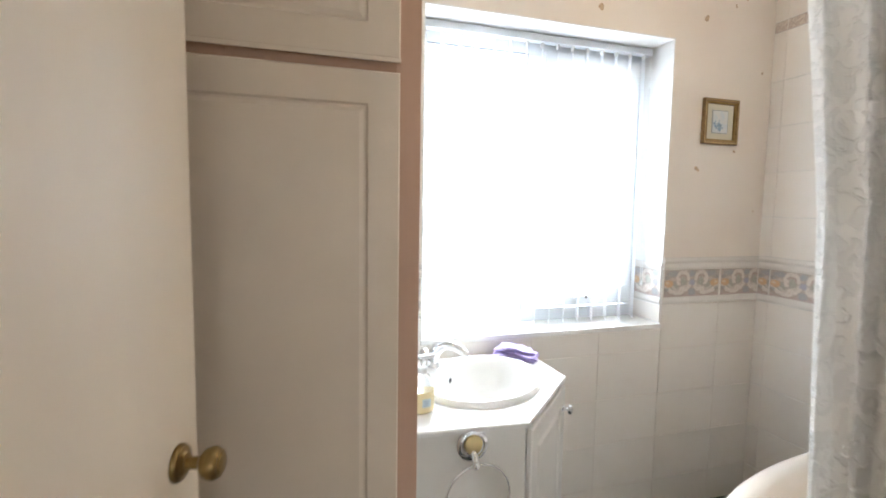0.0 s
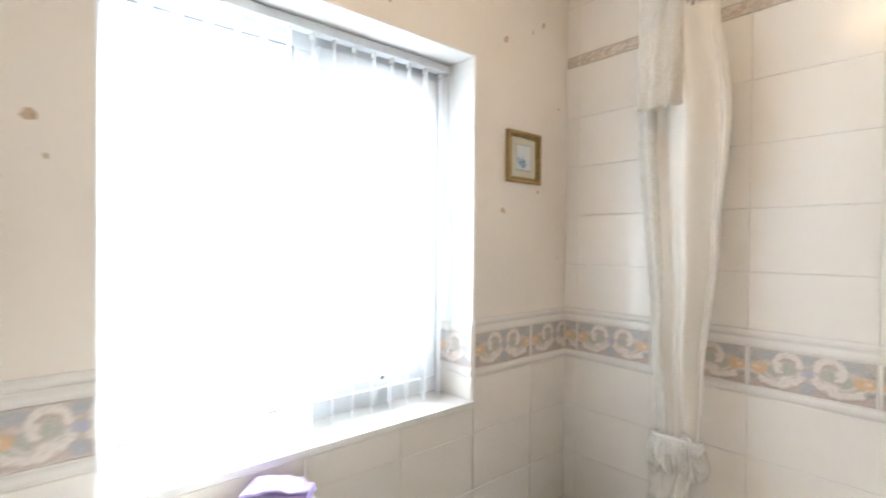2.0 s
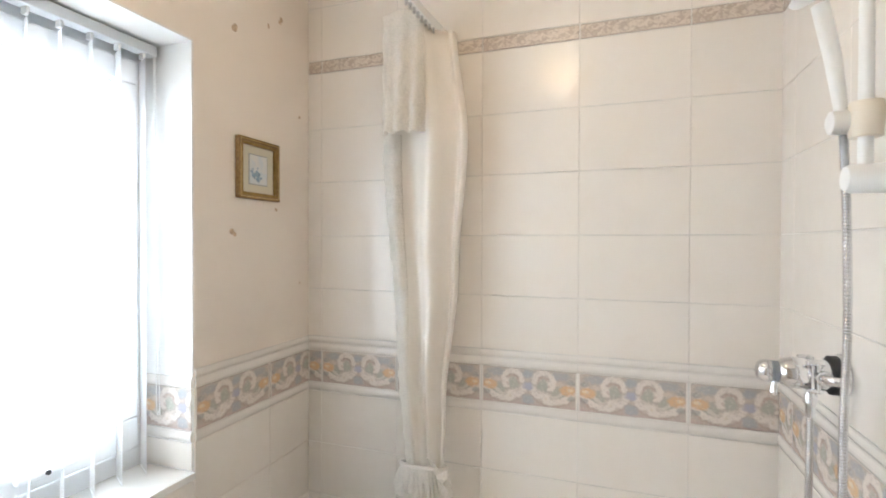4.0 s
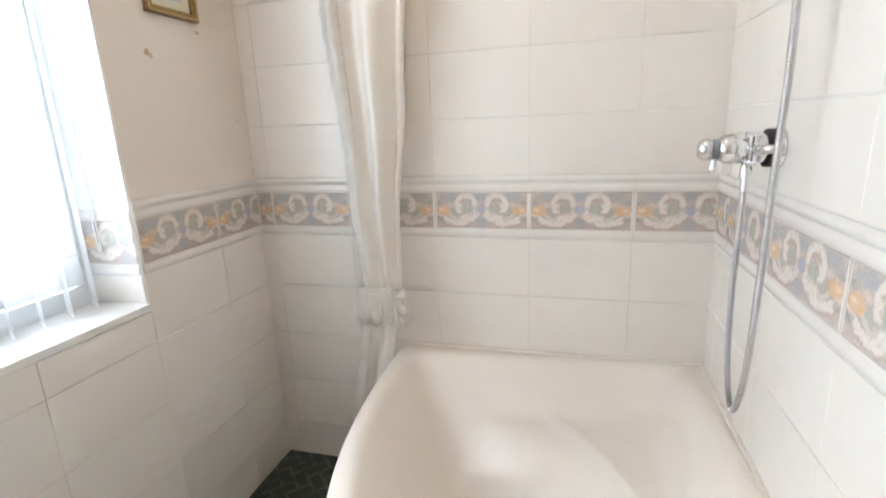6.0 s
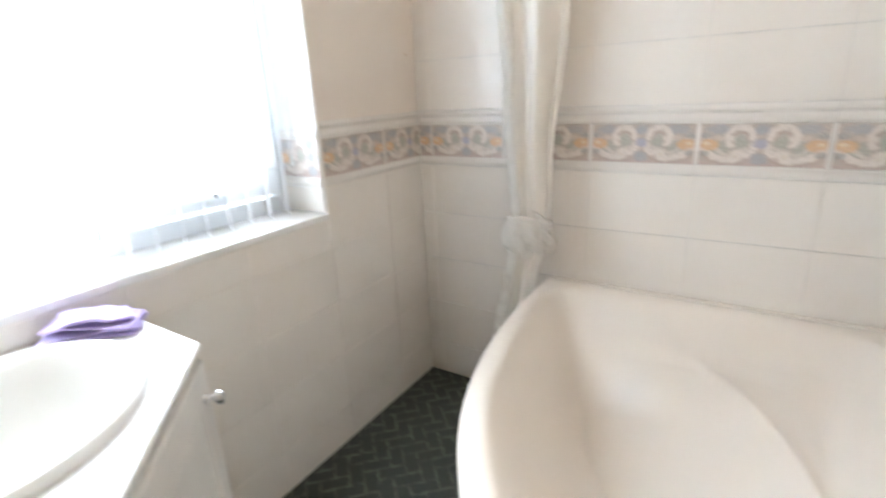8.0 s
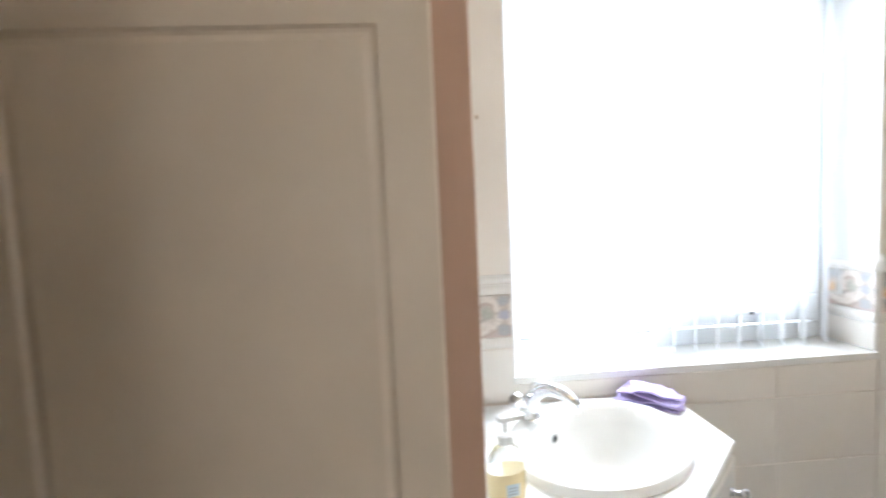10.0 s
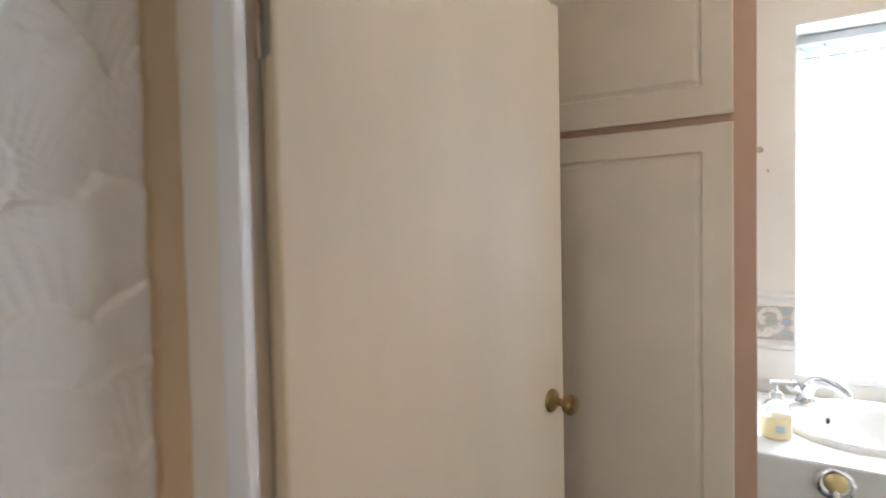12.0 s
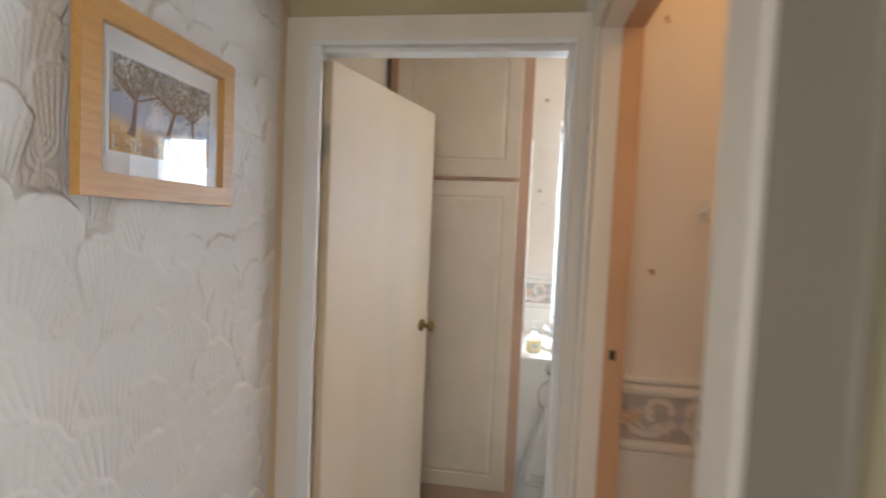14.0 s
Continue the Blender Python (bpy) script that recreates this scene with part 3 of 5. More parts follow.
me.vertices.add(len(co))
me.vertices.foreach_set("co", co.ravel())
me.loops.add(quads.size)
me.loops.foreach_set("vertex_index", quads.ravel())
me.polygons.add(len(quads))
me.polygons.foreach_set("loop_start", np.arange(0, quads.size, 4))
me.polygons.foreach_set("use_smooth", [True] * len(quads))
me.update(calc_edges=True)
me.materials.append(M_HALLPAPER)
tagged(new("wall_hall_paper", me), "white wallpaper embossed with overlapping fan shapes", "wallpaper", kind="structure")

structure("trim_hall_corner", boxed(XWH - 0.004, XWH + 0.003, 0.108, YD - 0.006, 0, TOP - 0.002, bevel=0.002), M_TANSTRIP, "plain tan painted strip between wallpaper and door frame", "trim")

# reveal lining: white paint on the sides and head, ledge below
structure("trim_reveal", boxes(((WX0, WX0 + 0.006, YN + 0.001, WYF, WZ0 + 0.01, WZ1 - 0.006), (WX1 - 0.006, WX1, YN + 0.001, WYF, WZ0 + 0.01, WZ1 - 0.006),
                                (WX0, WX1, YN + 0.001, WYF, WZ1 - 0.006, WZ1))), M_REVEAL, "white painted sides of the window recess", "trim")
structure("window_sill", boxed(WX0, WX1, YN - 0.006, WYF, WZ0 - 0.012, WZ0 + 0.010, bevel=0.003), M_CERAMIC, "white glazed window ledge", "sill")

# ---------------------------------------------------------------- window and blind


def window():
    w = thing("window_1", "white plastic double-glazed window with leaded panes", "window", kind="structure")
    y0, y1 = WYF, WYF + 0.06
    part("window_frame", boxes(((WX0, WX1, y0, y1, WZ0, 0.965), (WX0, WX1, y0, y1, 2.105, WZ1), (WX0, 0.655, y0, y1, 0.965, 2.105),
                                (1.685, WX1, y0, y1, 0.965, 2.105), (1.115, 1.205, y0, y1, 0.965, 2.105)), bevel=0.005), M_UPVC, w)
    sash = part("sash", boxes(((1.195, 1.695, y0 - 0.022, y0 + 0.03, 0.975, 1.065), (1.195, 1.695, y0 - 0.022, y0 + 0.03, 2.055, 2.125),
                               (1.195, 1.255, y0 - 0.022, y0 + 0.03, 1.065, 2.055), (1.628, 1.695, y0 - 0.022, y0 + 0.03, 1.065, 2.055)), bevel=0.006),
                M_UPVC, w, "opening sash with chunky white frame")
    part("gasket", boxes(((1.252, 1.631, y0 - 0.002, y0 + 0.002, 1.060, 1.066), (1.252, 1.631, y0 - 0.002, y0 + 0.002, 2.052, 2.058),
                          (1.252, 1.257, y0 - 0.002, y0 + 0.002, 1.066, 2.052), (1.626, 1.631, y0 - 0.002, y0 + 0.002, 1.066, 2.052))), M_GREYSEAL, sash)
    part("gasket", boxes(((0.652, 1.118, y0 - 0.002, y0 + 0.002, 0.962, 0.968), (0.652, 1.118, y0 - 0.002, y0 + 0.002, 2.102, 2.108),
                          (1.112, 1.118, y0 - 0.002, y0 + 0.002, 0.968, 2.102))), M_GREYSEAL, w)
    hd = part("handle", boxed(1.36, 1.50, y0 - 0.055, y0 - 0.035, 1.012, 1.028, bevel=0.005), M_UPVC, sash, "white lever handle")
    part("handle_base", boxed(1.40, 1.445, y0 - 0.036, y0 - 0.021, 0.998, 1.040, bevel=0.004), M_UPVC, sash)
    part("key_barrel", lathe(((0.006, 0), (0.006, 0.004)), 14, "y", (1.425, y0 - 0.060, 1.02)), M_DARK, sash, "dark key barrel")
    for x0, x1, z0, z1 in ((0.655, 1.115, 0.965, 2.105), (1.255, 1.628, 1.065, 2.055)):
        pane = part("pane", boxed(x0 - 0.004, x1 + 0.004, y0 + 0.014, y0 + 0.020, z0 - 0.004, z1 + 0.004), M_GLASS, w)
        pane.visible_shadow = False
        d, t = 0.045, 0.003
        cx, cz, r = (x0 + x1) / 2, z0 + 0.42, 0.10
        rows = [(x0 + d, x0 + d + t, z0, z1), (x1 - d - t, x1 - d, z0, z1), (x0, x1, z0 + d, z0 + d + t), (x0, x1, z1 - d - t, z1 - d),
                (x0, x1, z0 + 0.21, z0 + 0.21 + t), (x0, x1, z0 + 0.50, z0 + 0.50 + t)]
        bm = boxes([(a, b, y0 + 0.0125, y0 + 0.0138, c, e) for a, b, c, e in rows])
        for a, b in (((cx - r, cz), (cx, cz + r)), ((cx, cz + r), (cx + r, cz)), ((cx + r, cz), (cx, cz - r)), ((cx, cz - r), (cx - r, cz))):
            tube(((a[0], y0 + 0.013, a[1]), (b[0], y0 + 0.013, b[1])), 0.0016, 6, bm)
        part("lead_strips", bm, M_LEAD, w)
    return w


window()


def blind():
    b = thing("vertical_blind", "white vertical blind with fabric slats turned open", "blind", (0, 0, 0))
    part("headrail", boxed(WX0 + 0.012, WX1 - 0.012, 2.026, 2.064, 2.142, 2.172, bevel=0.003), M_HEADRAIL, b)
    n = 15
    weight = None
    for i in range(n):
        x = 1.683 - i * 0.0752
        a = radians(rnd.uniform(61, 64))
        c, s = math.cos(a) * 0.043, math.sin(a) * 0.043

        def sheet(u, v, x=x, c=c, s=s):
            k = (u - 0.5) * 2
            bow = 0.004 * (1 - k * k)
            return (x + c * k + bow, 2.045 + s * k, 0.918 + v * 1.208)

        slat = part("slat", grid(6, 2, sheet), M_SLAT, b, "", True)
        part("weight", tube(((x - c * 0.9, 2.045 - s * 0.9, 0.916), (x + c * 0.9, 2.045 + s * 0.9, 0.916)), 0.002, 6), M_SLAT, slat)
        part("hanger", boxed(x - 0.004, x + 0.004, 2.036, 2.054, 2.124, 2.142), M_PLASTIC, slat)
    cord = spline(((1.712, 2.03, 2.14), (1.714, 2.025, 1.7), (1.716, 2.02, 1.12), (1.710, 2.012, 1.10), (1.706, 2.02, 1.12), (1.708, 2.025, 1.7), (1.708, 2.03, 2.14)), 8)
    part("pull_cord", tube(cord, 0.0014, 5), M_PLASTIC, b)
    return b


rnd = random.Random(3)
blind()

# beyond the window: ground and a bright overcast distance
structure("ground", boxed(-60, 60, 2.2, 120, -2.8, -2.7), M_GRASS, "lawn outside the window", "ground")
structure("backdrop", boxed(-60, 60, 118, 118.2, -2.7, 60), M_BACKDROP, "bright overcast distance outside", "backdrop")

# ---------------------------------------------------------------- doorways


def doorway(name, label):
    d = thing(name, label, "door frame", kind="structure")
    t = 0.030
    return d, t


frame_ob, t = doorway("door_frame_1", "white painted door frame of the bathroom")
part("lining", boxes(((DX0 - t, DX0, YD - 0.004, YS + 0.004, 0, DZ + t), (DX1, DX1 + t, YD - 0.004, YS + 0.004, 0, DZ + t),
                      (DX0, DX1, YD - 0.004, YS + 0.004, DZ, DZ + t)), bevel=0.001), M_DAYLITGLOSS, frame_ob, "gloss door lining, whitened for the daylight on it")
part("lining_edge", boxes(((DX0 - 0.020, DX0 + 0.020, YD - 0.023, YD - 0.0045, 0, DZ), (DX1, DX1 + 0.014, YD - 0.023, YD - 0.0045, 0, DZ),
                           (DX0 - 0.020, DX1 + 0.014, YD - 0.023, YD - 0.0045, DZ + 0.0003, DZ + 0.014)), bevel=0.003), M_DAYLITGLOSS, frame_ob)
part("stop", boxes(((DX1 - 0.012, DX1, YD + 0.005, YD + 0.030, 0, DZ),
                    (DX0, DX1 - 0.012, YD + 0.005, YD + 0.030, DZ - 0.012, DZ))), M_DAYLITGLOSS, frame_ob)


def casing(y, sign, x0, x1, z, w, right_w, head):
    """Flat painted surround on one face of a wall."""
    bm = bmesh.new()
    a, b = sorted((y, y + sign * 0.014))
    for r in ((x0 - w, x0 - 0.0205, a, b, 0, z + head), (x1 + 0.0145, x1 + right_w, a, b, 0, z + head), (x0 - 0.0205, x1 + 0.0145, a, b, z + 0.0145, z + head)):
        box(bm, *r, bevel=0.0025)
    return bm


part("architrave", casing(YD - 0.005, -1, DX0, DX1, DZ, 0.093, 0.060, 0.084), M_GLOSS, frame_ob)
part("architrave", casing(YS + 0.005, 1, DX0, DX1, DZ, 0.060, 0.060, 0.070), M_GLOSS, frame_ob)

side_ob, t = doorway("door_frame_2", "painted frame of the open side doorway")
part("outer_lining", boxes(((XEH - 0.004, 0.585, CY1 - 0.001, CY1 + t, 0, CZ + t), (XEH - 0.004, 0.585, CY0 - t, CY0 + 0.001, 0, CZ + t), (XEH - 0.004, 0.585, CY0 + 0.001, CY1 - 0.001, CZ - 0.001, CZ + t)), bevel=0.002), M_GLOSS, side_ob)
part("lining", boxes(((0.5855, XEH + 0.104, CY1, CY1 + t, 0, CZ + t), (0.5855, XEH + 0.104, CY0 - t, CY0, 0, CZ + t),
                      (0.5855, XEH + 0.104, CY0, CY1, CZ, CZ + t)), bevel=0.002), M_PINKLIT, side_ob, "peach gloss lining, coloured as warmly lit")
part("architrave", boxes(((XEH - 0.020, XEH - 0.005, CY1 + 0.004, YD - 0.028, 0, CZ + 0.07), (XEH - 0.020, XEH - 0.005, CY0 - 0.078, CY0 - 0.004, 0, CZ + 0.07),
                          (XEH - 0.020, XEH - 0.005, CY0 - 0.004, CY1 + 0.004, CZ + 0.004, CZ + 0.07)), bevel=0.005), M_GLOSS, side_ob)
part("cover_strip", boxed(XEH - 0.011, XEH - 0.003, CY0 - 0.197, CY0 - 0.080, 0, CZ + 0.07, bevel=0.002), M_SHADEDBOARD, side_ob, "board beside the frame, taupe for the shade on it")
part("strike_plate", boxed(0.598, 0.616, CY1 - 0.003, CY1, 1.156, 1.184), M_BRASS, side_ob, "small dark brass strike plate")
# dark plate standing in for the shade inside the latch hole
part("strike_hole_dark", boxed(0.600, 0.610, CY1 - 0.0036, CY1 - 0.0029, 1.159, 1.181), M_DARK, side_ob)


def door_leaf():
    hx, hy, width, height = -0.275, 0.215, 0.733, 1.985
    d = thing("door_1", "open cream flush door with a brass knob", "door", (hx, hy, 0), 73.8, kind="structure")
    part("leaf", boxed(0.002, width, -0.038, 0.0, 0.008, height, bevel=0.003), M_DOOR, d)
    part("hinge_edge", boxed(0.0, 0.0025, -0.0365, -0.0015, 0.010, height - 0.002), M_TANSTRIP, d, "bare tan edge on the hinge side")
    x = width - 0.058
    for sign, y in ((-1, -0.038), (1, 0.0)):
        rose = part("rose", lathe(((0.027, 0), (0.027, sign * 0.004), (0.024, sign * 0.008), (0.019, sign * 0.009), (0.014, sign * 0.013)), 32, "y", (x, y, 1.056)), M_BRASS, d, "", True)
        part("knob", lathe(((0.009, sign * 0.008), (0.009, sign * 0.030), (0.014, sign * 0.034), (0.021, sign * 0.039), (0.0240, sign * 0.048), (0.0235, sign * 0.055),
                            (0.019, sign * 0.061), (0.016, sign * 0.061), (0.014, sign * 0.064), (0.007, sign * 0.065)), 32, "y", (x, y, 1.056)), M_BRASS, d, "round aged brass knob", True)
    part("latch_plate", boxed(width, width + 0.0015, -0.030, -0.008, 1.015, 1.075), M_BRASS, d)
    for z in (0.20, 1.69):
        hinge = part("hinge", lathe(((0.0055, 0), (0.0055, 0.10)), 12, "z", (-0.002, 0.003, z)), M_GLOSS, d, "painted-over steel hinge", True)
        for k in range(4):
            part("knuckle", lathe(((0.0068, 0), (0.0068, 0.016)), 12, "z", (-0.002, 0.003, z + 0.003 + k * 0.026)), M_GLOSS, hinge, "", True)
        part("hinge_leaf", boxed(0.0, 0.002, -0.030, 0.0, z, z + 0.10), M_GLOSS, hinge)
    return d


door_leaf()

# ---------------------------------------------------------------- tall cupboard with two doors


def tall_cupboard():
    c = thing("tall_cupboard", "tall built-in cupboard with white panel doors in peach trim", "cupboard", (0, 0, 0))
    x0, x1, y = -0.325, 0.397, 1.204
    part("carcass", boxed(x0 + 0.01, x1 - 0.002, y + 0.024, YN - 0.004, 0.0, TOP - 0.005), M_REVEAL, c)
    part("frame", boxes(((x0, -0.272, y, y + 0.022, 0, TOP - 0.006), (0.338, x1, y, y + 0.022, 0, TOP - 0.006), (-0.272, 0.338, y, y + 0.022, 1.705, 1.770),
                         (-0.272, 0.338, y, y + 0.022, 2.50, TOP - 0.006), (-0.272, 0.338, y, y + 0.022, 0, 0.172)), bevel=0.001), M_PINK, c, "peach painted timber surround")
    for z0, z1 in ((0.165, 1.724), (1.752, 2.52)):
        part("cupboard_door", panel_door(-0.281, 0.345, z0, z1, 1.184, 0.018, 0.072), M_UNIT, c, "white cupboard door with routed panel")
    part("lip", boxed(-0.281, 0.345, 1.180, 1.186, 1.744, 1.754, bevel=0.002), M_UNIT, c)
    part("plinth", boxed(-0.272, 0.338, y + 0.004, y + 0.02, 0.0, 0.150), M_PINK, c)
    return c


tall_cupboard()


def wall_mirror():
    m = thing("wall_mirror", "frameless mirror on the side of the tall cupboard", "mirror", (0.398, 1.57, 0.97))
    part("glass", boxed(0.001, 0.006, -0.30, 0.27, 0, 0.98, bevel=0.0015), M_MIRROR, m)
    part("backing", boxed(-0.004, 0.0006, -0.298, 0.268, 0.002, 0.978), M_HEADRAIL, m)
    for z in (0.0, 0.98):
        for y in (-0.18, 0.15):
            part("clip", boxed(0.0, 0.009, y - 0.012, y + 0.012, z - 0.010, z + 0.010, bevel=0.002), M_CHROME, m)
    return m


wall_mirror()


# ---------------------------------------------------------------- vanity, basin and what stands on it


def vanity():
    v = thing("vanity_unit", "white vanity cabinet with a slanted panel door", "cabinet", (0, 0, 0))
    a, b, c = (0.399, 1.310), (0.733, 1.286), (1.028, 1.585)
    shell = prism((a, b, c, (1.028, YN - 0.012), (0.399, YN - 0.012)), 0.0, 0.819)
    shell.faces.ensure_lookup_table()
    bmesh.ops.delete(shell, geom=[f for f in shell.faces if f.normal.z > 0.9 or all(q.co.z > 0.81 for q in f.verts)], context="FACES_ONLY")
    part("body", shell, M_VANITY, v)
    wide = math.hypot(c[0] - b[0], c[1] - b[1])
    turn = math.degrees(math.atan2(c[1] - b[1], c[0] - b[0]))
    door = part("cabinet_door", panel_door(0.012, wide - 0.012, 0.10, 0.806, -0.018, 0.016, 0.060, 0.016), M_VANITY, v, "white door with raised panel")
    door.matrix_local = pose(b[0], b[1], 0, 0, 0, turn)
    part("knob", lathe(((0.010, -0.018), (0.0095, -0.021), (0.006, -0.024), (0.006, -0.034), (0.012, -0.038), (0.015, -0.043), (0.014, -0.050), (0.008, -0.053)), 22, "y",
                       (wide - 0.052, 0, 0.738)), M_CHROME, door, "small chrome knob", True)
    return v


vanity()


def worktop_slab(outline, hole, half, turn, z0, z1):
    """A slab with an oval cut-out; its outer top edge is softened."""
    def edge(a):
        d = Vector((math.cos(a), math.sin(a)))
        best = 9.0
        for p, q in zip(outline, outline[1:] + outline[:1]):
            e, o = Vector(q) - Vector(p), Vector(p) - Vector(hole)
            den = d.x * e.y - d.y * e.x
            if abs(den) > 1e-9:
                r, k = (o.x * e.y - o.y * e.x) / den, (o.x * d.y - o.y * d.x) / den
                if r > 0 and -1e-6 <= k <= 1 + 1e-6:
                    best = min(best, r)
        return Vector(hole) + d * best

    angles = sorted([2 * math.pi * i / 64 for i in range(64)] + [math.atan2(y - hole[1], x - hole[0]) % (2 * math.pi) for x, y in outline])
    bm = bmesh.new()
    rings = []
    for out, inset, z in ((0, 0, z0), (1, 0, z0), (1, 0, z1 - 0.005), (1, 0.002, z1 - 0.0015), (1, 0.006, z1), (0, 0, z1)):
        ring = []
        for a in angles:
            if out:
                q = edge(a)
                q = q - (q - Vector(hole)).normalized() * inset
            else:
                c, k = math.cos(a - turn), math.sin(a - turn)
                r = 1 / math.sqrt((c / half[0]) ** 2 + (k / half[1]) ** 2)
                q = Vector(hole) + Vector((math.cos(a), math.sin(a))) * r
            ring.append(bm.verts.new((q.x, q.y, z)))
        rings.append(ring)
    n = len(angles)
    for p, q in zip(rings, rings[1:] + rings[:1]):
        for i in range(n):
            j = (i + 1) % n
            bm.faces.new((p[i], p[j], q[j], q[i]))
    return bm


top = part("vanity_worktop", worktop_slab([(0.399, 1.299), (0.740, 1.274), (1.043, 1.580), (1.046, YN - 0.010), (0.399, YN - 0.010)], (0.727, 1.615), (0.190, 0.232), radians(-45), 0.819, 0.834), M_WORKTOP)
tagged(top, "white laminate worktop with cut corner", "worktop")


def basin():
    b = thing("basin", "white oval inset ceramic basin", "basin", (0.727, 1.615, 0.834), -45)
    n = 72
    spec = ((0.0, 0.0, 0.204, 0.246, 0.0), (0.0, 0.0, 0.204, 0.246, 0.012), (0.0, 0.0, 0.200, 0.242, 0.020), (0.0, 0.0, 0.191, 0.233, 0.023),
            (0.020, 0.0, 0.163, 0.211, 0.020), (0.022, 0.0, 0.152, 0.200, 0.008), (0.022, 0.0, 0.143, 0.190, -0.020), (0.022, 0.0, 0.128, 0.172, -0.070),
            (0.022, 0.0, 0.100, 0.138, -0.115), (0.022, 0.0, 0.060, 0.085, -0.135), (0.022, 0.0, 0.022, 0.022, -0.142))
    bm = bmesh.new()
    rings = []
    for ox, oy, ax, ay, z in spec:
        rings.append([bm.verts.new((ox + ax * math.cos(2 * math.pi * i / n), oy + ay * math.sin(2 * math.pi * i / n), z)) for i in range(n)])
    for p, q in zip(rings, rings[1:]):
        for i in range(n):
            j = (i + 1) % n
            bm.faces.new((p[i], p[j], q[j], q[i]))
    bm.faces.new(rings[-1])
    part("bowl", bm, M_CERAMIC, b, "", True)
    part("overflow", lathe(((0.010, 0.0), (0.012, 0.002), (0.0085, 0.003)), 20, "x", (-0.1175, 0.0, -0.020)), M_CHROME, b, "chrome overflow ring", True)
    # no real opening: a dark disc gives the shade of the overflow
    part("overflow_hole_dark", lathe(((0.0088, 0.0), (0.0088, 0.0036)), 20, "x", (-0.1175, 0.0, -0.020)), M_DARK, b)
    part("waste", lathe(((0.024, -0.141), (0.024, -0.138), (0.016, -0.136), (0.014, -0.139)), 24, "z", (0.022, 0, 0)), M_CHROME, b, "", True)
    return b


basin()


def basin_tap():
    t = thing("basin_tap", "chrome mixer tap with arched spout and two knobs", "tap", (0.594, 1.748, 0.850), -45)
    part("base", lathe(((0.030, 0), (0.030, 0.006), (0.024, 0.012), (0.021, 0.030), (0.019, 0.040)), 28), M_CHROME, t, "", True)
    pts = spline(((0.0, 0, 0.020), (0.012, 0, 0.060), (0.045, 0, 0.088), (0.090, 0, 0.090), (0.125, 0, 0.072), (0.133, 0, 0.062)), 8)
    rad = [0.022 - 0.009 * i / (len(pts) - 1) for i in range(len(pts))]
    part("spout", tube(pts, rad, 16), M_CHROME, t, "", True)
    part("aerator", lathe(((0.0105, 0), (0.0105, 0.014)), 18, "z", (0.134, 0, 0.050)), M_CHROME, t, "", True)
    for s in (-1, 1):
        part("stem", tube(((0, s * 0.012, 0.034), (-0.006, s * 0.040, 0.056)), 0.010, 12), M_CHROME, t, "", True)
        k = part("handle", lathe(((0.012, 0), (0.019, 0.004), (0.021, 0.012), (0.019, 0.024), (0.012, 0.029)), 8), M_CHROME, t, "faceted chrome knob")
        k.matrix_local = pose(-0.006, s * 0.038, 0.054, -s * 52, 0, 0)
    return t


basin_tap()


def soap_bottle():
    s = thing("soap_bottle", "half-full clear pump bottle of yellow hand soap", "soap dispenser", (0.468, 1.428, 0.834), 12)
    sx, sy = 1.0, 0.72

    def shape(profile, m, name, label=""):
        bm = lathe(profile, 32, caps=m is not M_BOTTLE)
        for v in bm.verts:
            v.co.x *= sx
            v.co.y *= sy
        return part(name, bm, m, s, label, True)

    shape(((0.032, 0.0), (0.0385, 0.004), (0.040, 0.030), (0.0395, 0.058), (0.0388, 0.064)), M_SOAP, "soap", "yellow liquid soap")
    shape(((0.0385, 0.064), (0.0394, 0.066), (0.0385, 0.078), (0.035, 0.089), (0.026, 0.104), (0.0145, 0.114), (0.0135, 0.124)), M_BOTTLE, "bottle")
    part("label", boxed(-0.012, 0.014, -0.0302, -0.0292, 0.022, 0.046), M_LABELBLUE, s, "pale blue printed label")
    for k in range(3):
        part("print_bar", boxed(-0.009, 0.010, -0.0308, -0.0302, 0.026 + k * 0.006, 0.0285 + k * 0.006), M_LABELDARK, s)
    part("collar", lathe(((0.016, 0.116), (0.016, 0.132), (0.012, 0.136)), 24), M_PLASTIC, s, "", True)
    part("pump_stem", lathe(((0.0045, 0.13), (0.0045, 0.160)), 14), M_PLASTIC, s, "", True)
    part("pump_head", boxes(((-0.014, 0.040, -0.009, 0.009, 0.158, 0.168),), bevel=0.004), M_PLASTIC, s)
    return s


soap_bottle()


def folded_cloth():
    c = thing("cleaning_cloth", "folded lilac cleaning cloth on the worktop", "cloth", (0.962, 1.832, 0.835), -35)

    def layer(z, w, d, lift, seed):
        def fn(u, v):
            x, y = (u - 0.5) * w, (v - 0.5) * d
            n = noise.noise((u * 4 + seed, v * 4, seed)) * 0.006
            droop = -0.007 * smooth01(abs(u - 0.5) * 2.4 - 0.4)
            return (x + n, y + 0.6 * n, max(0.0015, z + lift * smooth01(1 - u * 1.3) + droop + n * 0.8))
        return grid(22, 18, fn)

    for i, (z, w, d, lift) in enumerate(((0.003, 0.180, 0.112, 0.002), (0.013, 0.174, 0.106, 0.008), (0.023, 0.162, 0.098, 0.014), (0.034, 0.125, 0.088, 0.016))):
        ob = thick(part("fold", layer(z, w, d, lift, i * 7.3), M_CLOTH, c, "", True), 0.004)
        ob.matrix_local = pose(0.004 * i, -0.003 * i, 0.001, 0, 0, (-4, 5, -7, 16)[i])
    return c


folded_cloth()


